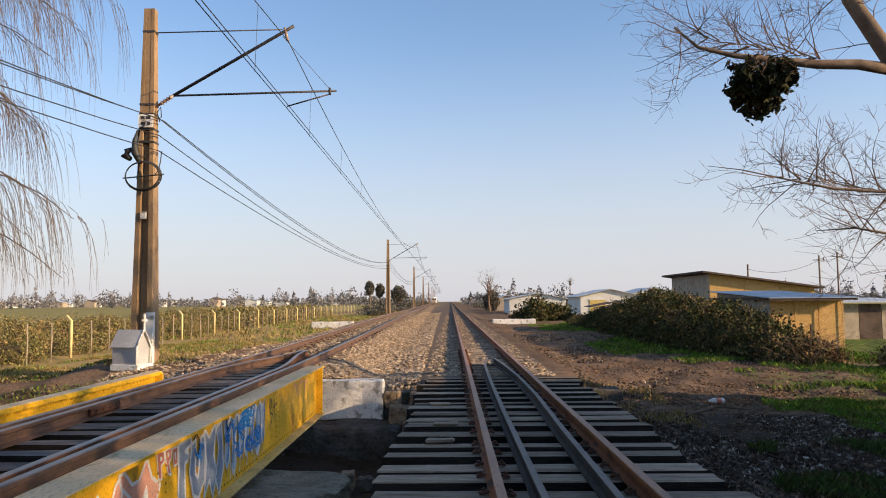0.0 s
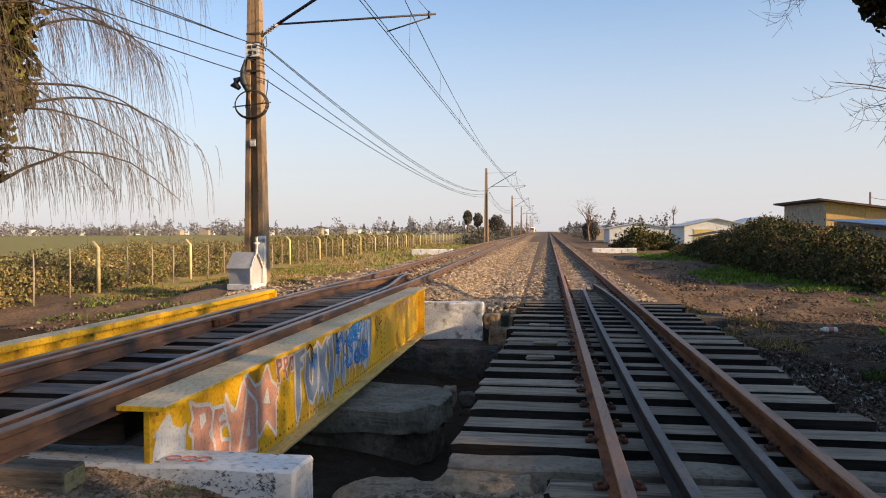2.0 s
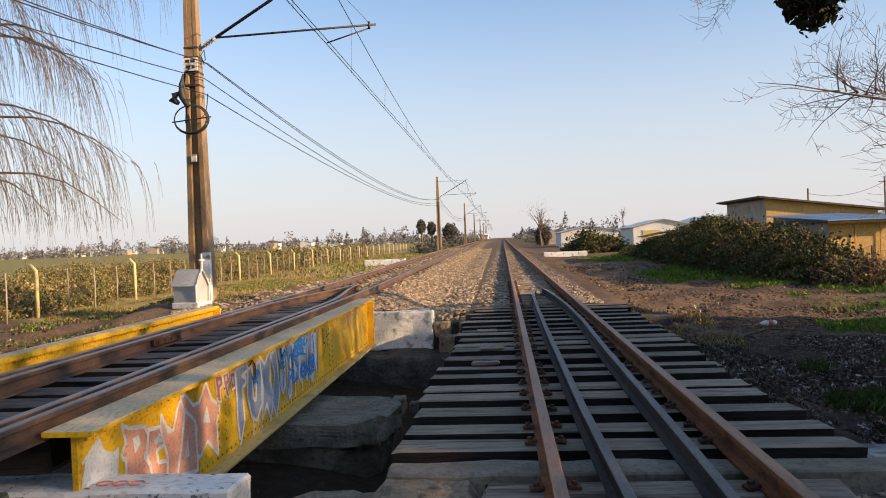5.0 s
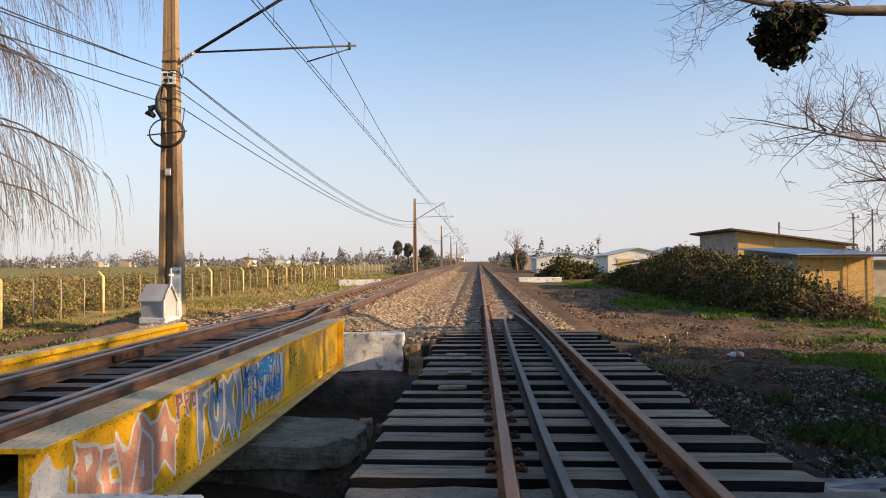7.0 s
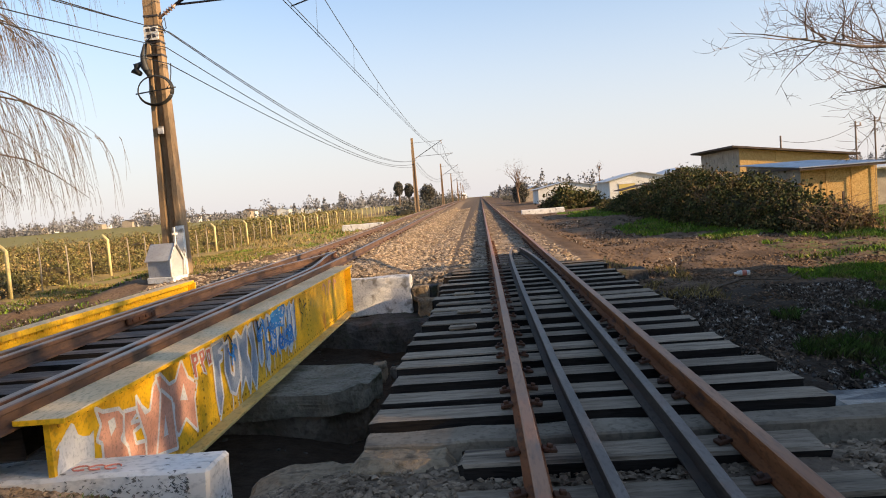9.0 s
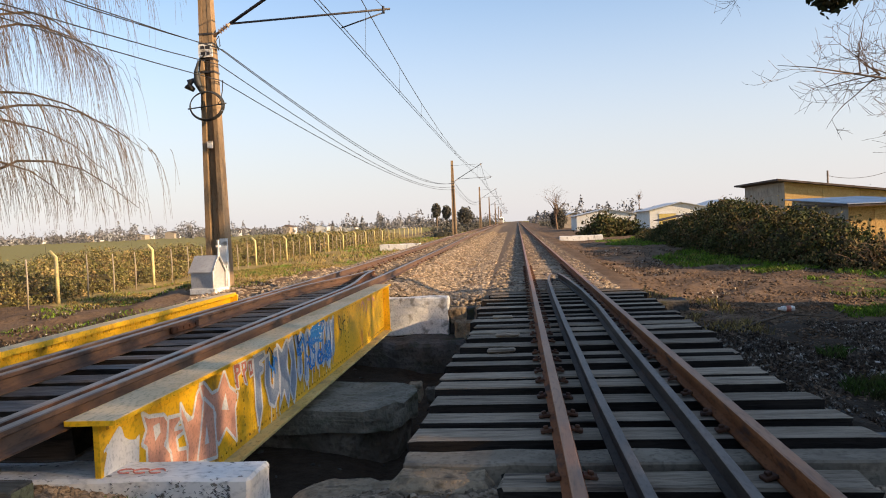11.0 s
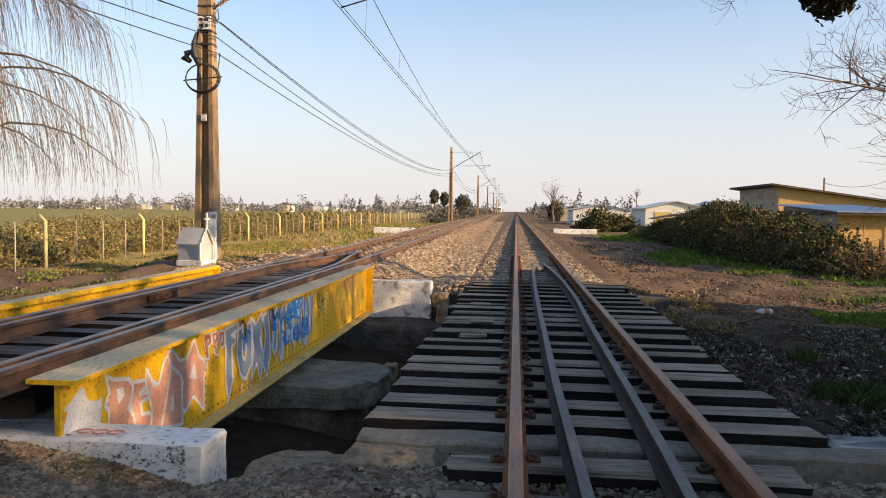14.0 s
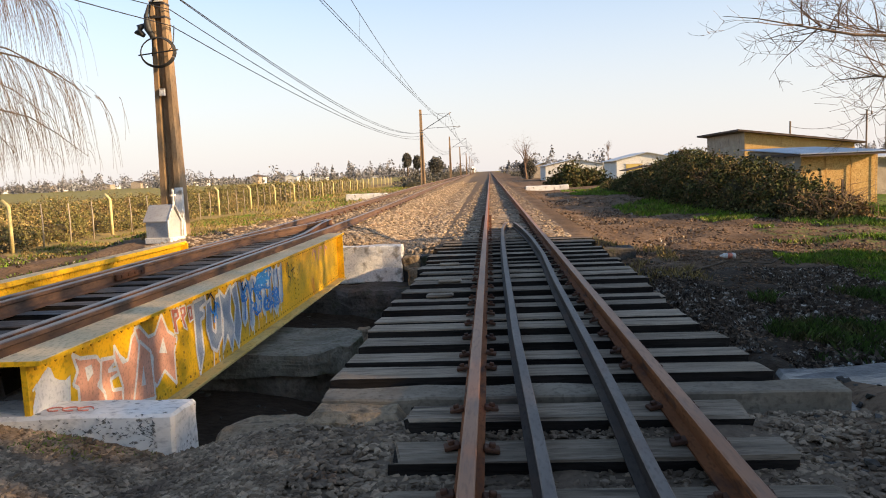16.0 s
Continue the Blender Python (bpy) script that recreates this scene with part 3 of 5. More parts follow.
solo("broken_sill", rough_box((-1.72, 4.82, -0.9), (-0.95, 5.45, -0.4), 12, 0.1, 51, 0.05), broken_conc, "crumbling concrete edge beside the track bed", "sill")
solo("stone_ledge", rough_box((-3.5, 13.6, -1.5), (-1.25, 14.8, -0.85), 8, 0.1, 31, 0.05), shaded_stone, "dark stepped stone ledge below the abutment", "ledge")


# ---- poles and wires ----
POLES = [(-7.05, 16.9), (-6.95, 79.0), (-7.2, 140.0), (-7.7, 200.0), (-8.0, 262.0), (-8.4, 324.0), (-9.0, 386.0), (-9.8, 448.0)]


def pole(x, y, height, base=-0.3):
    p = thing("catenary_pole", "weathered brown concrete railway pole with a white-painted foot" if y < 20 else "weathered brown concrete railway pole beside the track", "pole", (x, y, base), group="poles along the line")
    bm = bmesh.new()
    outline = [(-0.5, -0.5), (-0.24, -0.5), (-0.2, -0.1), (0.2, -0.1), (0.24, -0.5), (0.5, -0.5), (0.5, 0.5), (0.24, 0.5), (0.2, 0.1), (-0.2, 0.1), (-0.24, 0.5), (-0.5, 0.5)]
    solid = [(-0.5, -0.5), (-0.22, -0.5), (-0.22, -0.47), (0.22, -0.47), (0.22, -0.5), (0.5, -0.5), (0.5, 0.5), (0.22, 0.5), (0.22, 0.47), (-0.22, 0.47), (-0.22, 0.5), (-0.5, 0.5)]
    rings = []
    for h, shape in ((0.0, outline), (height * 0.66, outline), (height * 0.69, solid), (height, solid)):
        w = 0.5 - 0.265 * h / height
        rings.append([bm.verts.new((x + q[0] * w, y + q[1] * w * 0.8, base + h)) for q in shape])
    for a, b in zip(rings, rings[1:]):
        for i in range(12):
            bm.faces.new((a[i], a[(i + 1) % 12], b[(i + 1) % 12], b[i]))
    bm.faces.new(rings[-1])
    part("shaft", bm, pole_conc, p)
    top = base + height
    if y < 20:
        part("white_foot", box((x + 0.1, y - 0.203, base), (x + 0.253, y - 0.08, base + 1.46)), whitewash, p, "white-painted foot")
    for h in (top - 0.53, top - 2.2, top - 2.42, top - 2.76, top - 3.05):
        w = 0.5 - 0.265 * (h - base) / height + 0.02
        part("clamp_band", box((x - w / 2, y - w * 0.41, h - 0.02), (x + w / 2, y + w * 0.41, h + 0.02)), steel_dark, p)
    arm_root = (x + 0.15, y - 0.02, top - 2.24)
    knee = (x + 0.55, y, top - 1.97)
    tip = (x + 3.0, y, top - 0.55)
    tube_part("strut", [knee, tip, (x + 3.24, y, top - 0.41)], 0.035, steel_dark, p)
    tube_part("insulator_rod", [arm_root, knee], 0.03, porcelain, p)
    ring = Pile()
    for k in range(4):
        a = np.array(arm_root) + (np.array(knee) - np.array(arm_root)) * (0.35 + 0.15 * k)
        b = a + (np.array(knee) - np.array(arm_root)) * 0.05
        ring.tube([a, b], 0.06, 8)
    under(new("insulator", ring.mesh("insulator", porcelain)), p)
    tube_part("register_arm", [(x + 0.55, y, top - 1.98), (x + 4.2, y, top - 1.91)], 0.024, steel_dark, p)
    tube_part("tie_rod", [(x + 0.11, y, top - 0.53), (x + 2.98, y, top - 0.49)], 0.014, steel_dark, p)
    tube_part("steady_arm", [(x + 4.02, y, top - 1.99), (x + 3.09, y, top - 2.25)], 0.016, steel_dark, p)
    tube_part("drop_bracket", [(x + 4.05, y, top - 1.84), (x + 4.05, y, top - 2.0)], 0.03, steel_dark, p)
    tube_part("end_clamp", [(x + 3.03, y, top - 0.45), (x + 3.1, y, top - 0.75)], 0.035, porcelain, p)
    return p


TOP = 7.97
for i, (px_, py_) in enumerate(POLES):
    pole(px_, py_, TOP + 0.3, -0.3)
first = [o for o in bpy.data.objects if o.name == "catenary_pole"][0]
fx, fy = POLES[0]
# coil of cable and splice box on the first pole, and its faded plate
coil = Pile()
for k in range(4):
    r = 0.4 - 0.012 * k
    pts = [(fx + 0.02 + r * math.cos(a), fy - 0.28 - 0.02 * k, 4.13 + r * 0.82 * math.sin(a)) for a in np.linspace(0, 2 * math.pi, 40)]
    coil.tube(pts, 0.013, 5)
coil.tube([(fx - 0.44, fy - 0.26, 4.09), (fx + 0.46, fy - 0.26, 4.17)], 0.016, 5)
tagged(new("cable_coil", coil.mesh("cable_coil", cable_black, True)), "black coil of spare cable hung on the pole", "cable coil")
sp = Pile()
sp.tube([(fx - 0.16, fy - 0.2, 5.17), (fx - 0.22, fy - 0.22, 4.92), (fx - 0.2, fy - 0.22, 4.67), (fx - 0.08, fy - 0.22, 4.42)], [0.02, 0.05, 0.085, 0.05], 8)
sp.tube([(fx - 0.02, fy - 0.2, 5.29), (fx - 0.12, fy - 0.2, 5.17), (fx - 0.16, fy - 0.2, 4.87), (fx - 0.12, fy - 0.2, 4.37), (fx - 0.15, fy - 0.2, 4.07)], 0.018, 6)
sp.tube([(fx - 0.24, fy - 0.2, 4.77), (fx - 0.4, fy - 0.2, 4.69), (fx - 0.44, fy - 0.2, 4.62), (fx - 0.3, fy - 0.2, 4.52)], [0.03, 0.08, 0.09, 0.05], 8)
tagged(new("splice_box", sp.mesh("splice_box", cable_black, True)), "black cable splice box strapped to the pole", "cable box")
plate = thing("pole_plate", "faded white painted panel with worn dark marks on the pole", "sign", (fx, fy - 0.17, 5.2))
part("panel", box((fx - 0.16, fy - 0.178, 5.24), (fx + 0.16, fy - 0.15, 5.53)), whitewash, plate)
for k, (a, b) in enumerate(((-0.11, -0.02), (0.0, 0.11), (-0.1, 0.0), (0.03, 0.1))):
    z = 5.42 if k < 2 else 5.29
    part("mark_bar", box((fx + a, fy - 0.182, z), (fx + b, fy - 0.178, z + 0.07)), black_paint, plate)
part("paper_scrap", box((fx - 0.06, fy - 0.22, 3.2), (fx + 0.06, fy - 0.16, 3.36), 0.004), whitewash, plate)


def sag(a, b, drop, n=24):
    a, b = np.array(a, float), np.array(b, float)
    t = np.linspace(0, 1, n)[:, None]
    p = a + (b - a) * t
    p[:, 2] -= (4 * drop * t * (1 - t))[:, 0]
    return p


wires = thing("overhead_line", "overhead contact wires, carrier cable and droppers above the track", "overhead wires", (-3.9, 16.9, 5.7))
PP = [(-6.7, -45.0)] + POLES
for (x0, y0), (x1, y1) in zip(PP, PP[1:]):
    c = sag((x0 + 3.09, y0, 5.68), (x1 + 3.09, y1, 5.68), 0.12, 12)
    tube_part("contact_wire", c, 0.011 if y0 < 60 else 0.014, wire_mat, wires, 4)
    tube_part("contact_wire", c + np.array([0.07, 0, 0.02]), 0.011 if y0 < 60 else 0.014, wire_mat, wires, 4)
    m = sag((x0 + 3.12, y0, 7.2), (x1 + 3.12, y1, 7.2), 1.5)
    tube_part("carrier_cable", m, 0.012 if y0 < 60 else 0.016, wire_mat, wires, 4)
    if y0 < 200:
        for t in np.linspace(0.06, 0.94, 11):
            q = m[int(round(t * 23))]
            w = c[int(round(t * 11))]
            tube_part("dropper", [q, (q[0] - 0.05, q[1], w[2])], 0.005 if y0 < 60 else 0.006, wire_mat, wires, 3)
    tube_part("stay_wire", [(x1 + 4.05, y1, 6.1), (x1 + 3.12 + (x0 - x1) * 0.01, y1 - 0.6, 7.1)], 0.007, wire_mat, wires, 3)
feeders = thing("feeder_cables", "sagging dark feeder cables carried by the poles", "cables", (-7.05, 16.9, 5.0))
for dx, z, drop in ((0.42, 5.42, 1.1), (0.3, 5.47, 1.2), (0.3, 5.09, 1.1), (0.3, 4.74, 0.85)):
    for (x0, y0), (x1, y1) in zip(PP, PP[1:4]):
        more = 1.6 if y0 < 0 else 1.0
        zs, ze = (z, z) if y0 < 10 else (z, z + 0.2)
        tube_part("cable", sag((x0 + dx * 0.8, y0, zs), (x1 + dx * 0.8, y1, ze), drop * more), 0.01 if y0 < 10 else 0.013, cable_black, feeders, 4)
tube_part("cable_drop", [(fx + 0.3, fy, 4.74), (fx + 0.32, fy - 0.1, 4.5), (fx + 0.28, fy - 0.1, 4.3), (fx + 0.2, fy - 0.1, 4.2)], 0.012, cable_black, feeders, 5)
tube_part("cable_loop", [(fx + 0.16, fy, 5.42), (fx + 0.3, fy - 0.05, 5.5), (fx + 0.28, fy - 0.05, 5.72), (fx + 0.2, fy - 0.05, 5.6), (fx + 0.25, fy, 5.4)], 0.012, cable_black, feeders, 5)


# ---- wayside shrine at the pole ----
shrine = thing("roadside_shrine", "small white tin house-shaped shrine with a cross", "shrine", (-7.1, 16.25, -0.1))
sx0, sx1, sy0, sy1 = -7.36, -6.74, 15.98, 16.5
part("base", box((sx0 - 0.02, sy0 - 0.05, -0.2), (sx1 + 0.1, sy1 + 0.05, -0.06), 0.01), whitewash, shrine)
bm = bmesh.new()
prism = [(sx1, sy0, -0.06), (sx1, sy1, -0.06), (sx1, sy1, 0.34), (sx1, (sy0 + sy1) / 2, 0.69), (sx1, sy0, 0.34)]
a = [bm.verts.new(q) for q in prism]
b = [bm.verts.new((sx0, q[1], q[2])) for q in prism]
bm.faces.new(a), bm.faces.new(b[::-1])
for i in range(5):
    bm.faces.new((a[i], b[i], b[(i + 1) % 5], a[(i + 1) % 5]))
part("body", bm, tin_white, shrine)
yc = (sy0 + sy1) / 2
for s in (-1, 1):
    v = [(sx0 - 0.05, yc, 0.73), (sx1 + 0.07, yc, 0.73), (sx1 + 0.07, yc + s * 0.3, 0.34), (sx0 - 0.05, yc + s * 0.3, 0.34)]
    me = mesh_from("roof_sheet", v + [(q[0], q[1], q[2] - 0.025) for q in v], [(0, 1, 2, 3), (7, 6, 5, 4), (0, 4, 5, 1), (1, 5, 6, 2), (2, 6, 7, 3), (3, 7, 4, 0)], tin_white)
    under(new("roof_sheet", me), shrine)
    tube_part("gable_trim", [(sx1 + 0.05, yc, 0.72), (sx1 + 0.05, yc + s * 0.29, 0.34), (sx1 + 0.03, yc + s * 0.265, -0.06)], 0.025, whitewash, shrine, 5)
cross = part("cross", add_box(box((sx1 + 0.02, yc - 0.022, 0.68), (sx1 + 0.06, yc + 0.022, 1.1)), (sx1 + 0.023, yc - 0.11, 0.92), (sx1 + 0.057, yc + 0.11, 0.965)), whitewash, shrine, "white cross on the ridge")
shrine.rotation_euler = (0, 0, radians(-12))
shrine.scale = (0.87, 0.87, 0.9)
shrine.location.z += 0.16


# ---- fence ----
fence = thing("wire_fence", "wire mesh fence on yellow concrete posts", "fence", (-11.9, 18.0, -0.3))
FENCE = [(-11.75 - 0.045 * (5.35 * k), 18.0 + 5.35 * k) for k in range(-1, 21)]
for x, y in FENCE:
    z = float(ground_height(x, y)) - 0.05
    tube_part("post", [(x, y, z), (x, y, z + 1.22), (x - 0.16, y, z + 1.38)], 0.047, fence_conc, fence, 6)
strands = Pile()
for (x0, y0), (x1, y1) in zip(FENCE, FENCE[1:]):
    za, zb = float(ground_height(x0, y0)), float(ground_height(x1, y1))
    for h in np.arange(0.12, 1.25, 0.16):
        strands.tube([(x0, y0, za + h), ((x0 + x1) / 2, (y0 + y1) / 2, (za + zb) / 2 + h - 0.02), (x1, y1, zb + h)], 0.0022, 3)
    for t in (0.26, 0.52, 0.77):
        x, y = x0 + (x1 - x0) * t, y0 + (y1 - y0) * t
        z = float(ground_height(x, y))
        tube_part("stake", [(x, y, z - 0.05), (x + 0.02, y, z + 0.7), (x - 0.01, y + 0.03, z + 1.16)], [0.022, 0.02, 0.016], ply_grey, fence, 5)
    if y0 < 45:
        for t in np.arange(0, 1, 0.045):
            x, y, z = x0 + (x1 - x0) * t, y0 + (y1 - y0) * t, za + (zb - za) * t
            strands.tube([(x, y, z + 0.1), (x, y, z + 1.22)], 0.0014, 3)
under(new("wire_mesh", strands.mesh("wire_mesh", wire_mat)), fence, "thin wire mesh")


# ---- bridge-end blocks ----
solo("concrete_block", rough_box((-9.1, 47.2, -0.35), (-6.5, 47.9, 0.12), 4, 0.03, 41), whitewash, "low whitewashed concrete parapet block", "block")
solo("concrete_block", rough_box((2.7, 54.0, -0.35), (5.75, 54.7, 0.03), 4, 0.03, 45), whitewash, "low whitewashed concrete parapet block", "block")


# ---- sheds and houses ----
def slab(name, corners, thick, material, parent, label=""):
    v = [Vector(c) for c in corners]
    me = mesh_from(name, v + [c - Vector((0, 0, thick)) for c in v], [(0, 1, 2, 3), (7, 6, 5, 4), (0, 4, 5, 1), (1, 5, 6, 2), (2, 6, 7, 3), (3, 7, 4, 0)], material)
    return under(new(name, me), parent, label)


def wall_quad(name, p0, p1, z0, za, zb, thick, material, parent, label=""):
    """A wall from p0 to p1, its top sloping from za to zb."""
    a, b = Vector((*p0, 0)), Vector((*p1, 0))
    d = (b - a).normalized()
    nrm = Vector((d.y, -d.x, 0)) * thick
    v = [a + Vector((0, 0, z0)), b + Vector((0, 0, z0)), b + Vector((0, 0, zb)), a + Vector((0, 0, za))]
    v += [q - nrm for q in v]
    me = mesh_from(name, v, [(0, 1, 2, 3), (7, 6, 5, 4), (0, 4, 5, 1), (1, 5, 6, 2), (2, 6, 7, 3), (3, 7, 4, 0)], material)
    return under(new(name, me), parent, label)


def wavy_roof(name, c00, c10, c11, c01, material, parent, pitch=0.09, amp=0.012, thick=0.02, label=""):
    """Corrugated sheets; the waves run from the first edge to the last one."""
    a, b, c, d = (Vector(q) for q in (c00, c10, c11, c01))
    n = int((b - a).length / (pitch / 4))
    v, f = [], []
    for i in range(n + 1):
        t = i / n
        w = Vector((0, 0, amp * math.sin(i * math.pi / 2)))
        p, q = a.lerp(b, t) + w, d.lerp(c, t) + w
        v += [p, q, p - Vector((0, 0, thick)), q - Vector((0, 0, thick))]
    for i in range(n):
        k = i * 4
        f += [(k, k + 4, k + 5, k + 1), (k + 2, k + 3, k + 7, k + 6), (k, k + 2, k + 6, k + 4), (k + 1, k + 5, k + 7, k + 3)]
    return under(new(name, mesh_from(name, v, f, material)), parent, label)


shed = thing("shed", "low strand-board shed with a corrugated metal roof", "shed", (11.5, 27, -0.35))
for k in range(3):
    x0, x1 = 10.2 + k * 0.78, 10.2 + (k + 1) * 0.78 - 0.012
    wall_quad("board", (x0, 25.2), (x1, 25.2), -0.4, 1.29, 1.29, 0.05, osb, shed, "orange strand-board panel")
for k in range(4):
    y0, y1 = 25.26 + k * 1.2, 25.26 + (k + 1) * 1.2 - 0.012
    wall_quad("board", (10.2, y1), (10.2, y0), -0.4, 1.37 + 0.05 * (k + 1), 1.37 + 0.05 * k, 0.05, ply_grey, shed, "weathered grey-brown board")
wall_quad("board", (12.54, 25.26), (12.54, 30.06), -0.4, 1.29, 1.5, 0.05, ply_grey, shed)
wall_quad("board", (12.54, 30.06), (10.2, 30.06), -0.4, 1.5, 1.5, 0.05, ply_grey, shed)
wavy_roof("roof", (9.95, 24.7, 1.37), (12.85, 24.7, 1.37), (12.85, 30.4, 1.65), (9.95, 30.4, 1.65), zinc, shed, label="pale corrugated sheet roof")
part("fascia", box((9.97, 24.74, 1.27), (12.82, 24.79, 1.345)), tar_edge, shed, "dark fascia board")
part("fascia_side", box((9.98, 24.8, 1.31), (10.02, 30.3, 1.39)), tar_edge, shed)
part("window", box((10.13, 28.1, 0.75), (10.17, 28.6, 1.25)), glass_dark, shed, "dark blue window opening")
part("post", box((11.42, 25.06, -0.4), (11.48, 25.12, 0.5)), tar_edge, shed)
for x in (10.19, 10.97, 11.75, 12.53):
    part("batten", box((x - 0.02, 25.13, -0.4), (x + 0.02, 25.146, 1.29)), osb, shed)

barn = thing("shed", "tall board shed with a dark single-pitch roof", "shed", (15, 41, -0.35))
for k in range(3):
    x0, x1 = 12.7 + k * 1.75, 12.7 + (k + 1) * 1.75 - 0.015
    wall_quad("board", (x0, 38), (x1, 38), -0.4, 2.6 - 0.14 * (x0 - 12.7), 2.6 - 0.14 * (x1 - 12.7), 0.06, osb, barn, "orange-brown board panel")
for k in range(4):
    y0, y1 = 38.07 + k * 1.55, 38.07 + (k + 1) * 1.55 - 0.015
    wall_quad("board", (12.7, y1), (12.7, y0), -0.4, 2.6, 2.6, 0.06, ply_grey, barn, "weathered grey board")
wall_quad("board", (17.9, 38.07), (17.9, 44.3), -0.4, 1.9, 1.9, 0.06, ply_grey, barn)
wall_quad("board", (17.9, 44.3), (12.7, 44.3), -0.4, 1.9, 2.6, 0.06, ply_grey, barn)
slab("roof", [(12.25, 37.6, 2.76), (18.3, 37.6, 1.92), (18.3, 44.8, 1.92), (12.25, 44.8, 2.76)], 0.09, tar_edge, barn, "dark roof with ragged eaves")


def gable_house(x0, x1, y0, y1, eave, ridge, wallm, roofm, label, openings=()):
    h = thing("house", label, "house", ((x0 + x1) / 2, (y0 + y1) / 2, -0.35), group="small houses behind the hedge")
    xc = (x0 + x1) / 2
    prism = [(x0, -0.4), (x1, -0.4), (x1, eave), (xc, ridge), (x0, eave)]
    bm = bmesh.new()
    a = [bm.verts.new((q[0], y0, q[1])) for q in prism]
    b = [bm.verts.new((q[0], y1, q[1])) for q in prism]
    bm.faces.new(a), bm.faces.new(b[::-1])
    for i in range(5):
        bm.faces.new((a[i], b[i], b[(i + 1) % 5], a[(i + 1) % 5]))
    part("wall_shell", bm, wallm, h)
    for s, xe in ((-1, x0), (1, x1)):
        slab("roof", [(xc, y0 - 0.3, ridge + 0.07), (xe + s * 0.35, y0 - 0.3, eave - 0.02), (xe + s * 0.35, y1 + 0.3, eave - 0.02), (xc, y1 + 0.3, ridge + 0.07)], 0.06, roofm, h)
    for kind, a0, a1, z0, z1, m in openings:
        o = part(kind, box((a0, y0 - 0.05, z0), (a1, y0 - 0.01, z1)), m, h)
        part("frame", add_box(box((a0 - 0.06, y0 - 0.07, z1), (a1 + 0.06, y0 - 0.011, z1 + 0.06)), (a0 - 0.06, y0 - 0.07, z0 - 0.06), (a1 + 0.06, y0 - 0.011, z0)), house_white, o)
    return h


gable_house(12.7, 18.6, 75, 83, 1.75, 2.4, house_white, zinc, "small white gabled house with a yellow door", (("door", 13.6, 15.2, -0.4, 1.35, door_yellow), ("window", 16.0, 16.9, 0.5, 1.3, glass_dark), ("window", 17.3, 18.0, 0.5, 1.3, glass_dark)))
gable_house(7.4, 14.8, 98, 108, 1.6, 2.3, house_white, zinc, "long low white house with a pale sheet roof")
gable_house(20.2, 26.0, 86, 94, 1.9, 2.7, house_white, zinc, "small house with a pale blue sheet roof")
gable_house(7.5, 11.5, 130, 140, 1.6, 2.3, ply_grey, zinc, "low grey house far along the line")
hut = thing("wooden_hut", "small dark plank hut in front of the houses", "hut", (12.5, 62, -0.35))
for k in range(6):
    wall_quad("plank", (11.1 + k * 0.48, 60), (11.1 + (k + 1) * 0.48 - 0.03, 60), -0.4, 0.75 + 0.08 * min(k, 4), 0.75 + 0.08 * min(k + 1, 4), 0.08, tar_edge if k % 2 else ply_grey, hut)
slab("roof", [(10.9, 59.6, 0.85), (12.8, 59.6, 1.2), (12.8, 63, 1.2), (10.9, 63, 0.85)], 0.06, tar_edge, hut)
slab("roof", [(12.8, 59.6, 1.2), (14.3, 59.6, 0.9), (14.3, 63, 0.9), (12.8, 63, 1.2)], 0.06, tar_edge, hut)


# ---- sleepers of the single line ----
def sleeper_mesh(length, width, height, seed, material):
    bm = bmesh.new()
    add_box(bm, (-length / 2, -width / 2, -height), (length / 2, width / 2, 0), 0.014)
    rng = random.Random(seed)
    for v in bm.verts:
        v.co += Vector((rng.uniform(-0.035, 0.035), rng.uniform(-0.014, 0.014), rng.uniform(-0.012, 0.006)))
    me = bpy.data.meshes.new("sleeper")
    bm.to_mesh(me)
    bm.free()
    me.materials.append(material)
    # Sides and underside take the shade-dark colour, tops the weathered one.
    me.materials.append(sleeper_side_shade)
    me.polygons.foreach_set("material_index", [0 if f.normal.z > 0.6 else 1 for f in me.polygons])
    return me


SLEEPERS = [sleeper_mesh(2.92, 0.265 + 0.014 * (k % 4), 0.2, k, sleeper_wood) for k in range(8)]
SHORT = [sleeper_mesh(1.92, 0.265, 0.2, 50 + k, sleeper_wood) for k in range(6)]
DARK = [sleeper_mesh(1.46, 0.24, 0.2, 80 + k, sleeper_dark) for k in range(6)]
rs = random.Random(4)
BRIDGE_ROWS = (5.52, 5.93, 6.49, 7.09, 7.5, 8.04, 8.49, 9.2, 9.77, 10.27, 10.74, 11.23, 11.68, 12.25, 12.84, 13.45, 14.08, 14.7, 15.2)
NEAR_ROWS = (4.64, 4.05, 3.46, 2.9, 2.35, 1.8, 1.25, 0.7, 0.15, -0.4)
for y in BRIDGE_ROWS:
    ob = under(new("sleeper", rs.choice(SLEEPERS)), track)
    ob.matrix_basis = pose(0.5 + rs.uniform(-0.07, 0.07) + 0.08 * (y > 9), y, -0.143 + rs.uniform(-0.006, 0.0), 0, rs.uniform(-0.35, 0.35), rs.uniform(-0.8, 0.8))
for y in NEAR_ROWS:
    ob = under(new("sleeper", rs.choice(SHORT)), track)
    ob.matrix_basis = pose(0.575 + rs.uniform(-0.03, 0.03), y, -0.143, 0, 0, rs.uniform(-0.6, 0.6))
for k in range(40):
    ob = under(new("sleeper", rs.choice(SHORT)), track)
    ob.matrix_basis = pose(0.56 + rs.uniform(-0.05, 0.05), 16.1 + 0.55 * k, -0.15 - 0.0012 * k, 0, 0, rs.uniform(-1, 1))
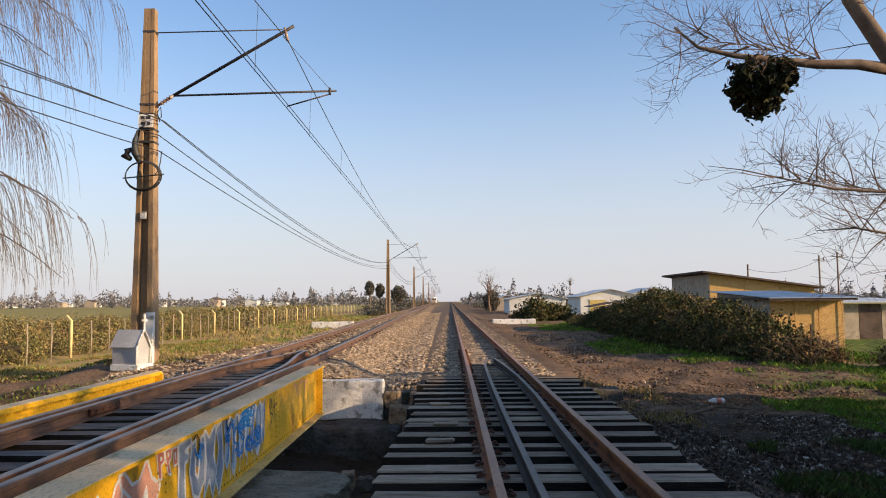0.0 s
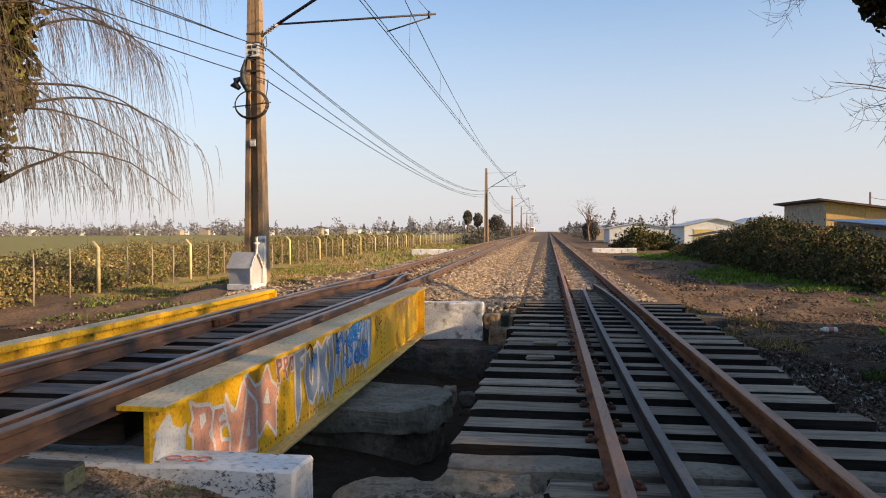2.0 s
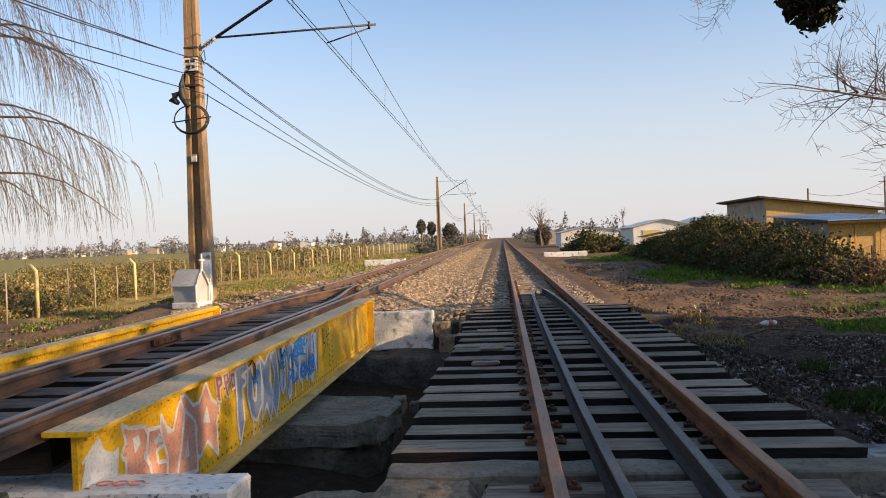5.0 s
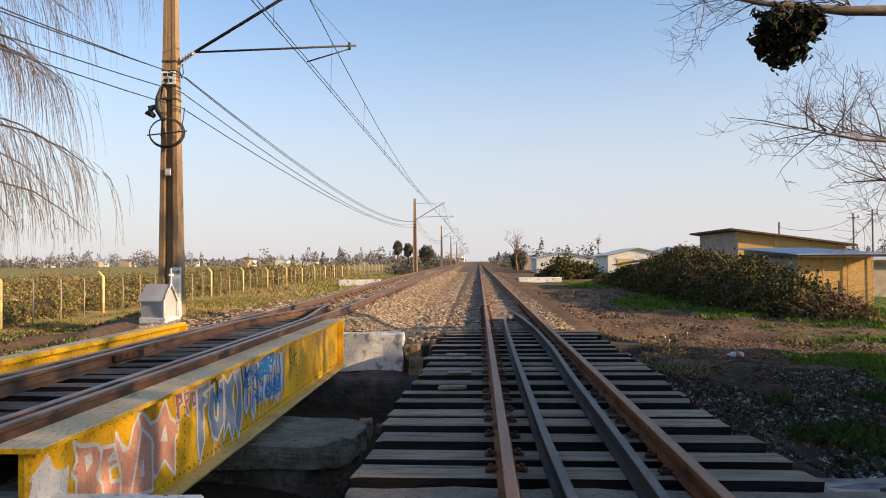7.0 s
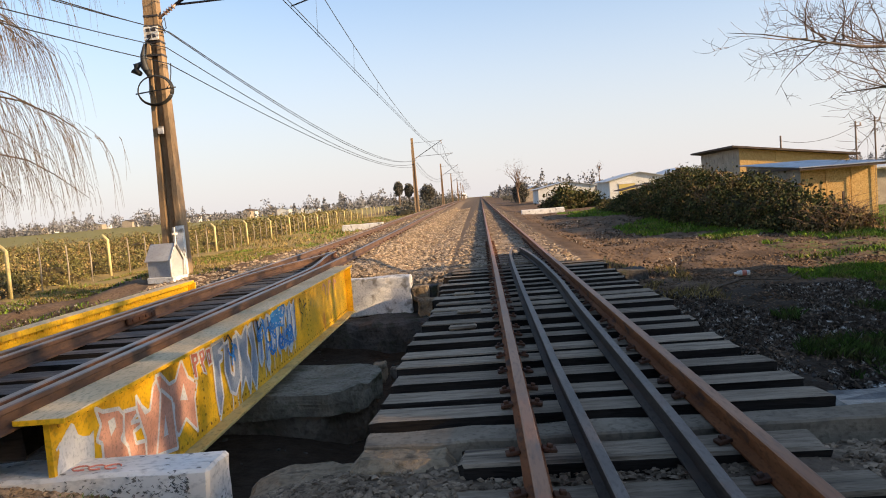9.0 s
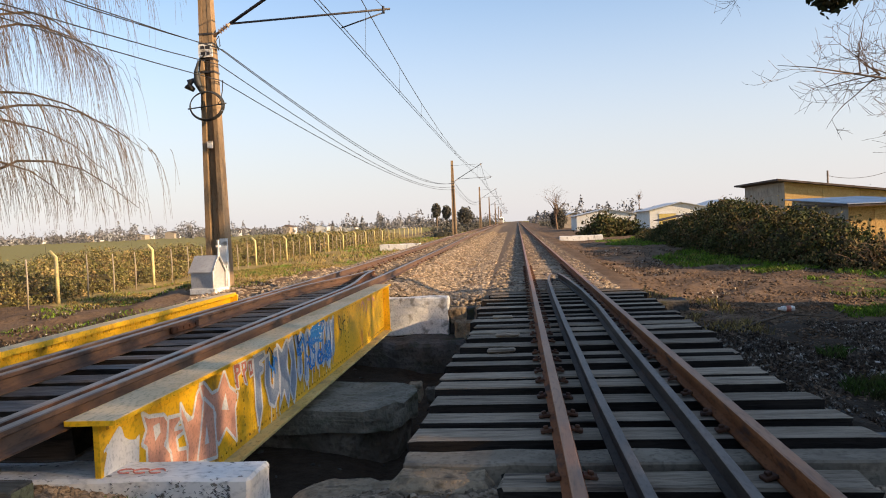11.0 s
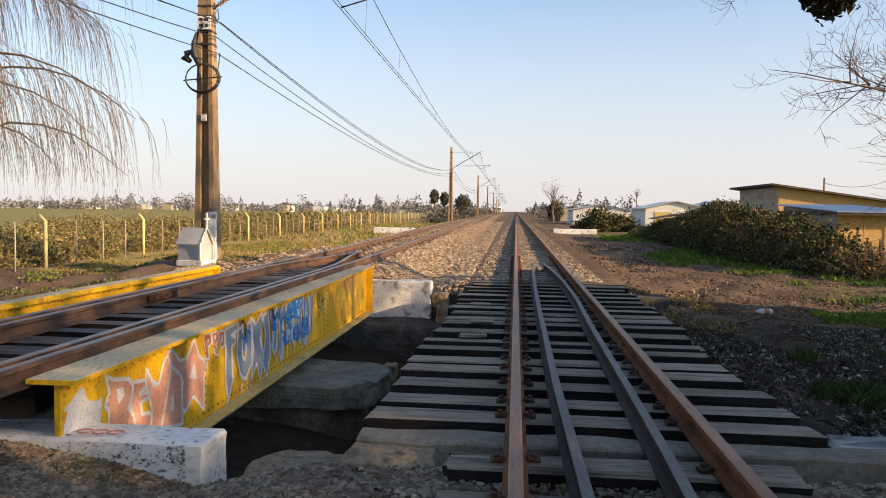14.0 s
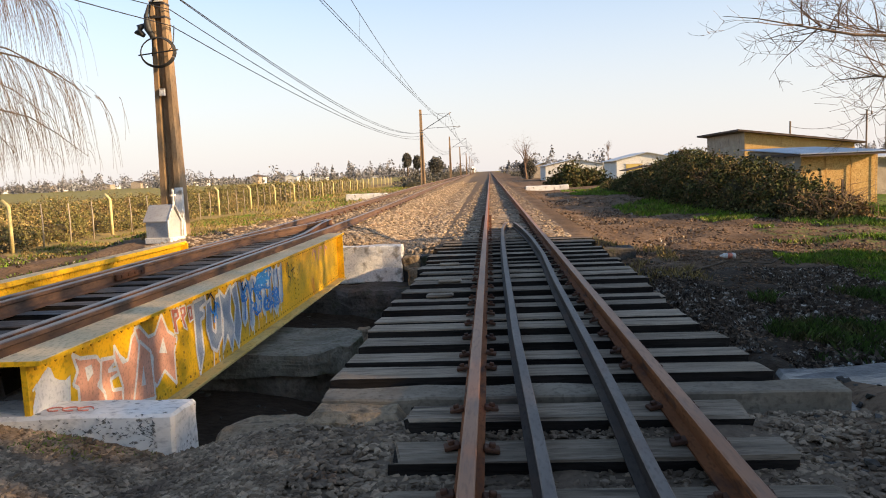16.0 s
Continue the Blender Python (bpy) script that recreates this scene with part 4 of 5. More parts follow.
for k in range(60):
    y = 4.98 + 0.46 * k
    if y > 15.5:
        continue
    ob = under(new("sleeper", rs.choice(DARK)), left_track)
    ob.matrix_basis = pose(-3.72, y, 0.135, 0, 0, rs.uniform(-0.5, 0.5))
clip_me = bpy.data.meshes.new("fastening")
bm = box((-0.04, -0.035, -0.012), (0.04, 0.035, 0.01), 0.004)
add_box(bm, (-0.016, -0.016, 0.008), (0.016, 0.016, 0.03), 0.004)
bm.to_mesh(clip_me)
bm.free()
clip_me.materials.append(rust_dark)
for y in NEAR_ROWS[:6] + BRIDGE_ROWS + tuple(16.1 + 0.55 * k for k in range(14)):
    for x in (0.0, 1.12):
        for s in (-1, 1):
            ob = under(new("fastening", clip_me), track)
            ob.matrix_basis = pose(x + s * 0.10, y + rs.uniform(-0.04, 0.04), -0.125, 0, s * 12, rs.uniform(-12, 12))
for k in range(30):
    for x, s in ((-4.34, 1), (-4.34, -1), (-3.02, -1)):
        ob = under(new("fastening", clip_me), left_track)
        ob.matrix_basis = pose(x + s * 0.11, 4.0 + 0.92 * k, float(left_z(4.0 + 0.92 * k)) - 0.12, 0, s * 12, rs.uniform(-10, 10))
joint_me = bpy.data.meshes.new("joint_bar")
bm = box((-0.016, -0.34, -0.045), (0.016, 0.34, 0.03), 0.006)
for y in (-0.24, -0.08, 0.08, 0.24):
    add_box(bm, (-0.03, y - 0.018, -0.02), (0.03, y + 0.018, 0.014), 0.004)
bm.to_mesh(joint_me)
bm.free()
joint_me.materials.append(rust_dark)
for x, y in ((-4.15, 8.9), (-4.15, 15.2), (-3.17, 10.5)):
    ob = under(new("joint_bar", joint_me), left_track)
    ob.matrix_basis = pose(x, y, 0.21)
for x, y in ((1.155, 11.6), (0.02, 17.0), (0.9, 11.5)):
    ob = under(new("joint_bar", joint_me), track)
    ob.matrix_basis = pose(x, y, -0.07)

# ---- graffiti on the girder ----
pink = surface("pink_spray", (0.70, 0.32, 0.2), (0.78, 0.4, 0.27), 5, 40, 0.6, 0, 0.05, 0.002)
spray_white = surface("white_spray", (0.70, 0.68, 0.64), (0.78, 0.76, 0.72), 6, 40, 0.6, 0, 0.05, 0.002)
spray_grey = surface("grey_spray", (0.26, 0.31, 0.38), (0.35, 0.40, 0.46), 6, 40, 0.6, 0, 0.05, 0.002)
spray_blue = surface("blue_spray", (0.02, 0.22, 0.62), (0.04, 0.3, 0.72), 6, 40, 0.55, 0, 0.05, 0.002)
pale_spray = surface("pale_blue_spray", (0.46, 0.54, 0.6), (0.6, 0.65, 0.68), 6, 40, 0.6, 0, 0.05, 0.002)
spray_red = surface("red_spray", (0.55, 0.16, 0.10), (0.62, 0.22, 0.15), 6, 40, 0.6, 0, 0.05, 0.002)


def ribbon(pile, pts, width, x, closed=False):
    """A flat brush stroke in the plane of the web, from points (y, z)."""
    p = np.array(pts, float)
    if closed:
        p = np.concatenate([p, p[:1]])
    p[:, 1] = np.minimum(p[:, 1], 0.125)
    for i, (a, b) in enumerate(zip(p, p[1:])):
        d = b - a
        d = d / (np.linalg.norm(d) + 1e-9)
        n = np.array([-d[1], d[0]]) * width / 2
        e = d * width * 0.42
        h = x + 0.000008 * i
        pile.add([(h, *(a - e * 0.5 - n * 0.6)), (h, *(a - n)), (h, *(b - n)), (h, *(b + e * 0.5)), (h, *(b + n)), (h, *(a + n))], [(0, 1, 2, 3, 4, 5)])


def strokes(name, lines_, width, x, material, label):
    pile = Pile()
    for k, pts in enumerate(lines_):
        ribbon(pile, pts, width, x + 0.00007 * k)
    return under(new(name, pile.mesh(name, material)), near_girder, label)


worn_marks = surface("worn_marks", (0.09, 0.085, 0.08), (0.2, 0.19, 0.17), 9, 40, 0.85)
GXP = -2.7788
LETTER_COUNT = [0]


def letter(outline, material, label, holes=(), edge=0.03):
    """A sprayed letter: its filled shape, its counters and its white edge."""
    LETTER_COUNT[0] += 1
    x = GXP + 0.0004 * LETTER_COUNT[0]
    bm = bmesh.new()
    f = bm.faces.new([bm.verts.new((x, y, min(z, 0.125))) for y, z in outline])
    f.normal_update()
    bmesh.ops.triangulate(bm, faces=[f])
    ob = part("letter", bm, material, near_girder, label)
    pile = Pile()
    ribbon(pile, outline, edge, x + 0.0001, True)
    for h in holes:
        pile.add([(x + 0.0003, *q) for q in h], [tuple(range(len(h)))])
    under(new("outline", pile.mesh("outline", spray_white)), ob, "white sprayed outline")
    return ob


bm = bmesh.new()
f = bm.faces.new([bm.verts.new((GXP, *q)) for q in ((4.8, -0.45), (5.2, -0.5), (5.26, -0.03), (5.2, -0.05), (5.13, -0.03), (5.08, 0.0), (5.05, 0.07), (5.02, 0.09), (4.96, 0.06), (4.9, 0.02), (4.83, -0.12))])
f.normal_update()
bmesh.ops.triangulate(bm, faces=[f])
part("paint_patch", bm, spray_white, near_girder, "white paint patch")
PINK_LETTERS = (
    ([(5.66, -0.03), (5.93, -0.07), (6.0, -0.12), (5.83, -0.11), (5.75, -0.14), (5.9, -0.16), (5.9, -0.2), (5.77, -0.21), (5.79, -0.3), (5.93, -0.33), (5.93, -0.55), (5.68, -0.55), (5.63, -0.19)], ()),
    ([(5.3, 0.1), (5.39, 0.05), (5.6, 0.01), (5.66, -0.05), (5.63, -0.17), (5.59, -0.2), (5.67, -0.28), (5.71, -0.52), (5.33, -0.5), (5.34, -0.15), (5.28, -0.11), (5.35, -0.03)], ([(5.44, -0.03), (5.53, -0.03), (5.54, -0.1), (5.46, -0.14)],)),
    ([(5.86, 0.03), (5.97, -0.13), (6.05, -0.13), (6.14, 0.03), (6.22, 0.07), (6.27, -0.04), (6.12, -0.58), (5.9, -0.56), (5.94, -0.32), (5.85, -0.08)], ()),
    ([(6.19, 0.09), (6.28, 0.09), (6.42, -0.03), (6.54, -0.03), (6.69, 0.11), (6.79, -0.06), (6.97, -0.16), (6.89, -0.28), (6.89, -0.57), (6.67, -0.39), (6.5, -0.48), (6.43, -0.41), (6.47, -0.21), (6.3, -0.14), (6.23, -0.01)], ([(6.59, -0.21), (6.69, -0.09), (6.74, -0.25)],)),
    ([(6.26, -0.03), (6.44, -0.16), (6.46, -0.57), (6.08, -0.5), (6.17, -0.29)], ([(6.23, -0.4), (6.29, -0.24), (6.31, -0.41)],)),
)
for outline, holes in PINK_LETTERS:
    letter(outline, pink, "pink graffiti letter with a white outline", holes)
SMALL_LETTERS = (
    ([(6.88, 0.12), (7.04, 0.1), (7.06, 0.01), (6.98, -0.01), (7.0, -0.13), (6.93, -0.11)], ([(6.95, 0.07), (7.0, 0.06), (7.0, 0.03), (6.95, 0.03)],)),
    ([(7.06, 0.1), (7.19, 0.1), (7.21, 0.01), (7.15, -0.02), (7.21, -0.14), (7.14, -0.11), (7.09, -0.02)], ([(7.11, 0.07), (7.15, 0.07), (7.16, 0.03), (7.12, 0.03)],)),
    ([(7.23, 0.08), (7.34, 0.08), (7.36, -0.07), (7.27, -0.08)], ([(7.27, 0.04), (7.31, 0.04), (7.32, -0.03), (7.29, -0.03)],)),
)
for outline, holes in SMALL_LETTERS:
    letter(outline, spray_red, "small red graffiti letter", holes, 0.018)
GREY_LETTERS = (
    [(7.37, 0.09), (7.68, 0.1), (7.7, 0.03), (7.53, 0.0), (7.64, -0.04), (7.62, -0.1), (7.53, -0.11), (7.56, -0.44), (7.43, -0.64), (7.38, -0.4), (7.38, -0.13)],
    [(7.7, 0.03), (7.82, 0.05), (7.82, -0.27), (7.9, -0.32), (7.96, 0.05), (8.1, 0.06), (8.08, -0.39), (7.9, -0.52), (7.76, -0.45), (7.66, -0.23)],
    [(8.05, 0.11), (8.21, 0.0), (8.3, 0.06), (8.42, 0.11), (8.36, -0.2), (8.46, -0.4), (8.34, -0.63), (8.23, -0.42), (8.07, -0.56), (8.13, -0.24)],
    [(8.42, 0.06), (8.6, 0.1), (8.64, -0.12), (8.68, -0.39), (8.55, -0.65), (8.42, -0.45), (8.52, -0.16)],
)
for outline in GREY_LETTERS:
    letter(outline, spray_grey, "blue-grey graffiti letter with a white outline", (), 0.036)
rg = random.Random(12)
for c in range(7):
    y = 8.8 + 0.25 * c
    w, low = rg.uniform(0.1, 0.15), rg.uniform(-0.55, -0.38)
    letter([(y - w, 0.08 + rg.uniform(-0.05, 0.03)), (y, 0.03), (y + w, 0.1), (y + w * 0.7, -0.2), (y + w * 0.9, low + 0.08), (y, low), (y - w * 0.6, low + 0.1), (y - w * 0.4, -0.15)], pale_spray, "pale blue graffiti letter with a white outline", (), 0.04)
DRIPS = [[(y, z), (y + rg.uniform(-0.01, 0.02), z - 0.12), (y, z - l)] for y, z, l in ((7.45, -0.45, 0.2), (7.8, -0.42, 0.24), (7.97, -0.42, 0.24), (8.07, -0.5, 0.14), (8.55, -0.5, 0.15), (8.95, -0.4, 0.2), (9.12, -0.38, 0.24), (9.3, -0.38, 0.2), (9.6, -0.35, 0.22), (9.95, -0.4, 0.22), (10.15, -0.4, 0.2), (10.3, -0.35, 0.2))]
tagged(strokes("paint_drips", DRIPS, 0.026, GXP + 0.0007, spray_white, "thin white paint drips"), kind="stuff")
BLUE = []
for cy, cz, ry, rz, n in ((9.56, -0.01, 0.3, 0.12, 26), (10.05, -0.32, 0.17, 0.13, 16), (8.82, -0.02, 0.16, 0.12, 9), (9.25, -0.2, 0.2, 0.2, 9), (7.88, -0.1, 0.12, 0.12, 5), (9.75, -0.28, 0.25, 0.16, 7)):
    for k in range(n):
        y, z, r = cy + rg.uniform(-0.8, 0.8) * ry, cz + rg.uniform(-0.8, 0.8) * rz, rg.uniform(0.2, 0.6)
        a0, sweep = rg.uniform(0, 6.3), rg.uniform(2.0, 5.0)
        BLUE.append([(y + r * ry * math.cos(a0 + sweep * t), max(-0.6, z + r * rz * math.sin(a0 + sweep * t))) for t in np.linspace(0, 1, 8)])
for k in range(9):
    cy = 8.8 + 0.19 * k
    BLUE.append([(cy, -0.5 + rg.uniform(0, 0.2)), (cy + 0.05, -0.2), (cy + rg.uniform(-0.06, 0.1), 0.06)])
tagged(strokes("graffiti_tag", BLUE, 0.027, GXP + 0.0086, spray_blue, "blue looping graffiti tag"), kind="stuff")
DARKTAG = [[(10.62, -0.06), (10.68, 0.07), (10.76, 0.0), (10.68, -0.12), (10.8, -0.16), (10.74, -0.27)], [(10.9, 0.02), (10.93, -0.22)], [(10.84, -0.08), (11.04, -0.04)], [(7.72, 0.06), (7.8, 0.11), (7.9, 0.02), (7.86, -0.1)], [(8.72, 0.1), (8.78, -0.02), (8.9, 0.04)]]
tagged(strokes("graffiti_tag", DARKTAG, 0.02, GXP + 0.0155, black_paint, "thin dark tag"), kind="stuff")
FAINT = [[(12.2, 0.0), (12.3, 0.08), (12.45, 0.02), (12.4, -0.1)], [(12.6, -0.12), (12.7, 0.08), (12.9, 0.05)], [(13.05, -0.1), (13.1, 0.06), (13.3, 0.0)]]
tagged(strokes("graffiti_tag", FAINT, 0.05, GXP + 0.0005, pink, "faded pink tag"), kind="stuff")
tagged(strokes("graffiti_tag", [[(4.84, -0.02), (4.89, 0.01), (4.87, -0.03), (4.93, -0.03)]], 0.018, GXP + 0.0005, spray_white, "small white tag"), kind="stuff")
marks = Pile()
for k in range(260):
    x = -1.98 - 1.3 * rg.random() ** 1.5
    z = rg.gauss(-0.275, 0.045)
    dx, dz = rg.uniform(-0.012, 0.012), rg.uniform(-0.012, 0.012)
    q = np.array([(x, 4.772, z), (x + dx, 4.772, z + dz), (x + dx * 0.3 + 0.01, 4.772, z - dz * 0.6)])
    marks.tube(q, rg.uniform(0.0015, 0.0036), 3)
tagged(new("scribble", marks.mesh("scribble", worn_marks)), "illegible black scribbles on the white kerb", "scribble", kind="stuff")
reds = Pile()
for k in range(3):
    reds.tube([(-2.68 + 0.1 * k + 0.05 * math.cos(a), 4.9 + 0.04 * math.sin(a), -0.158) for a in np.linspace(0, 5.5, 9)], 0.005, 4)
tagged(new("scribble", reds.mesh("scribble", spray_red)), "red scrawl on top of the white kerb", "scribble", kind="stuff")

# ---- loose stones ----
rng = np.random.default_rng(7)
PHI = (1 + 5 ** 0.5) / 2
ICO = np.array([(-1, PHI, 0), (1, PHI, 0), (-1, -PHI, 0), (1, -PHI, 0), (0, -1, PHI), (0, 1, PHI), (0, -1, -PHI), (0, 1, -PHI), (PHI, 0, -1), (PHI, 0, 1), (-PHI, 0, -1), (-PHI, 0, 1)]) / 1.9
ICO_F = np.array([(0, 11, 5), (0, 5, 1), (0, 1, 7), (0, 7, 10), (0, 10, 11), (1, 5, 9), (5, 11, 4), (11, 10, 2), (10, 7, 6), (7, 1, 8), (3, 9, 4), (3, 4, 2), (3, 2, 6), (3, 6, 8), (3, 8, 9), (4, 9, 5), (2, 4, 11), (6, 2, 10), (8, 6, 7), (9, 8, 1)])


def stones(name, xs, ys, size, material, label, lift=0.0):
    n = len(xs)
    z = ground_height(xs, ys) + lift
    s = size * rng.uniform(0.55, 1.35, n)
    v = ICO[None] * rng.uniform(0.42, 1.25, (n, 12, 1)) * (s[:, None, None] * rng.uniform(0.5, 1.35, (n, 1, 3)))
    a = rng.uniform(0, 6.28, n)
    c, t = np.cos(a)[:, None], np.sin(a)[:, None]
    v = np.stack([v[..., 0] * c - v[..., 1] * t, v[..., 0] * t + v[..., 1] * c, v[..., 2] * 0.55], -1)
    v = v + np.stack([xs, ys, z + s * 0.15], -1)[:, None, :]
    f = (ICO_F[None] + (np.arange(n) * 12)[:, None, None]).reshape(-1, 3)
    return tagged(new(name, mesh_from(name, v.reshape(-1, 3), f.tolist(), material)), label, "gravel", kind="stuff")


def spread(n, x0, x1, y0, y1, bias=1.0):
    y = y0 + (y1 - y0) * rng.uniform(0, 1, n) ** bias
    return rng.uniform(x0, x1, n), y


xa, ya = spread(15000, -2.9, -0.95, 15.0, 105, 2.3)
xa = xa + left_x(ya) * 0.5
xb, yb = spread(4200, -7.2, -5.0, 14.6, 80, 2.3)
xc, yc2 = spread(4200, -4.6, -2.7, 15.2, 90, 2.3)
xd, yd = spread(3600, -0.9, 1.75, 15.9, 80, 2.3)
stones("ballast", np.concatenate([xa, xb + left_x(yb), xc + left_x(yc2), xd]), np.concatenate([ya, yb, yc2, yd]), 0.05, stone_mat, "pale brown crushed-stone ballast between the tracks")
xe, ye = spread(26000, -3.9, -0.9, 2.6, 4.78)
xf, yf = spread(11000, -0.95, 3.6, 2.4, 4.95)
stones("ballast", np.concatenate([xe, xf]), np.concatenate([ye, yf]), 0.025, gravel_stone_shaded, "grey-brown loose gravel in front of the bridge", 0.004)
xg, yg = spread(900, 1.7, 5.5, 3.0, 14.5)
xh, yh = spread(160, -3.4, 2.0, 5.6, 14.4)
stones("rubble", np.concatenate([xg, xh]), np.concatenate([yg, yh]), 0.034, shaded_stone, "scattered rubble on the canal bank")

# ---- grass, litter and scrub ----
clod = surface("clod", (0.11, 0.07, 0.043), (0.21, 0.137, 0.088), 2, 20, 0.95, 0, 0.3, 0.004, per_island=0.4)
def on_ground(xs, ys, lift):
    return np.stack([xs, ys, ground_height(xs, ys) + lift], -1)


def blades(name, xs, ys, height, material, label, width=0.018):
    """Tapered blades of grass, each of two triangles."""
    n = len(xs)
    base = on_ground(xs, ys, -0.01)
    h = height * rng.uniform(0.5, 1.3, n)
    lean = rng.normal(0, 0.4, (n, 2)) * h[:, None]
    a = rng.uniform(0, 6.28, n)
    w = np.stack([np.cos(a), np.sin(a), np.zeros(n)], -1) * width / 2
    mid = base + np.concatenate([lean * 0.35, (h * 0.6)[:, None]], 1)
    tip = base + np.concatenate([lean, h[:, None]], 1)
    v = np.stack([base - w, base + w, mid, tip], 1)
    v[:, 2] += w * 0.8
    f = np.arange(n * 4).reshape(n, 4)
    faces = np.concatenate([f[:, [0, 1, 2]], f[:, [0, 2, 3]]])
    return tagged(new(name, mesh_from(name, v.reshape(-1, 3), faces.tolist(), material)), label, "grass", kind="stuff")


def clumped(n, x0, x1, y0, y1, scale, keep):
    """Points in uneven patches."""
    out = []
    while len(out) < n:
        x, y = rng.uniform(x0, x1), rng.uniform(y0, y1)
        if noise.noise(Vector((x * scale, y * scale, 7))) > keep:
            out.append((x, y))
    q = np.array(out)
    return q[:, 0], q[:, 1]


blades("grass", *clumped(17000, 5.8, 14, 15.6, 24.5, 0.5, 0.06), 0.10, grass_leaf, "bright green winter grass beside the hedge", 0.02)
blades("grass", *clumped(12000, 4.4, 10, 12.0, 16.0, 0.55, 0.1), 0.085, grass_leaf, "low green weeds on the bank")
blades("grass", *clumped(12000, 3.4, 9, 8.2, 11.4, 0.8, 0.04), 0.12, shaded_weed_leaf, "rank weeds along the water's edge")
blades("grass", *clumped(7000, 4.8, 8.6, 24, 60, 0.25, 0.05), 0.14, grass_leaf, "green grass at the foot of the hedge", 0.05)
blades("dry_grass", *clumped(5000, -15, -6.6, 34, 92, 0.3, -0.1), 0.16, dry_grass, "dry grass along the far fence", 0.05)
blades("grass", *clumped(2500, -15, -6.6, 34, 92, 0.4, 0.05), 0.16, grass_leaf, "green tufts along the far fence", 0.05)
blades("dry_grass", *clumped(24000, -11.6, -6.4, 16.6, 34, 0.45, -0.15), 0.075, dry_grass, "dry yellow grass between fence and track", 0.02)
blades("grass", *clumped(8000, -11.6, -6.4, 14.0, 34, 0.6, 0.02), 0.08, grass_leaf, "green tufts between fence and track", 0.02)
blades("grass", *clumped(700, -2.75, -1.95, 4.45, 4.76, 3, 0.0), 0.035, grass_leaf, "small weeds at the foot of the kerb", 0.014)
blades("dry_grass", *clumped(900, 2.1, 3.6, 12.3, 15.5, 1.2, 0.0), 0.12, dry_grass, "dry stalks at the edge of the bridge", 0.014)
xs, ys = clumped(15000, 2.2, 7.8, 8.0, 13.2, 0.6, -0.2)
tagged(new("litter", leaf_mesh("litter", on_ground(xs, ys, 0.02), 0.03, litter, rng, 3.0)), "pale leaf litter and rubbish scattered on the bank", "litter", kind="stuff")
xq, yq = spread(9000, 2.3, 8.5, 14.0, 60, 1.9)
xr, yr = spread(9000, 1.8, 7.5, 8.0, 15.5)
stones("clods", xr, yr, 0.028, clod, "dark crumbly clods on the canal bank", 0.0)
xs, ys = clumped(2600, 2.9, 8.0, 6.2, 9.4, 0.8, -0.1)
tagged(new("litter", leaf_mesh("litter", np.stack([xs, ys, np.full(len(xs), -0.955)], -1), 0.07, litter, rng, 2.5)), "dead leaves and scraps afloat at the canal's edge", "litter", kind="stuff")
stones("clods", xq, yq, 0.035, clod, "crumbly brown clods on the dirt track", 0.0)
xs, ys = clumped(1800, 2.3, 8.0, 15, 34, 0.5, 0.0)
tagged(new("litter", leaf_mesh("litter", on_ground(xs, ys, 0.02), 0.06, litter, rng)), "dry leaves strewn on the dirt track", "litter", kind="stuff")
xs, ys = clumped(900, -11, -5.8, 13.5, 18, 0.6, 0.0)
tagged(new("litter", leaf_mesh("litter", on_ground(xs, ys, 0.02), 0.06, litter, rng)), "dry leaves and scraps by the fence", "litter", kind="stuff")


def shell_points(n, blobs, jitter=0.12, rough=0.3):
    """Points on and just inside the union of lumpy domes standing on the ground: (x, y, rx, ry, height)."""
    out = []
    B = np.array(blobs, float)
    area = np.array([b[2] * b[3] + (b[2] + b[3]) * b[4] for b in blobs])
    pick = rng.choice(len(blobs), n * 3, p=area / area.sum())
    for k in pick:
        x, y, rx, ry, h = blobs[k]
        d = rng.normal(size=3)
        d[2] = abs(d[2])
        d /= np.linalg.norm(d)
        bump = 1 + rough * noise.noise(Vector((d[0] * 2.4 + x, d[1] * 2.4 + y, d[2] * 2.4))) + 0.5 * rough * noise.noise(Vector((d[0] * 7 + y, d[1] * 7, d[2] * 7 + x))) - abs(rng.normal(0, jitter))
        p = np.array((x + d[0] * rx * bump, y + d[1] * ry * bump, d[2] * h * bump))
        q = ((p[0] - B[:, 0]) / B[:, 2]) ** 2 + ((p[1] - B[:, 1]) / B[:, 3]) ** 2 + (p[2] / B[:, 4]) ** 2 < 0.6
        q[k] = False
        if not q.any():
            out.append((p[0], p[1], p[2]))
        if len(out) >= n:
            break
    p = np.array(out)
    p[:, 2] += ground_height(p[:, 0], p[:, 1])
    return p


def sprigs(n, blobs, size, each, jitter):
    """Leaves gathered in sprigs."""
    c = shell_points(max(20, n // each), blobs, jitter)
    p = np.repeat(c, each, 0)
    return p + rng.normal(0, 1, p.shape) * size * np.repeat(rng.uniform(0.7, 1.9, (len(c), 1)), each, 0)


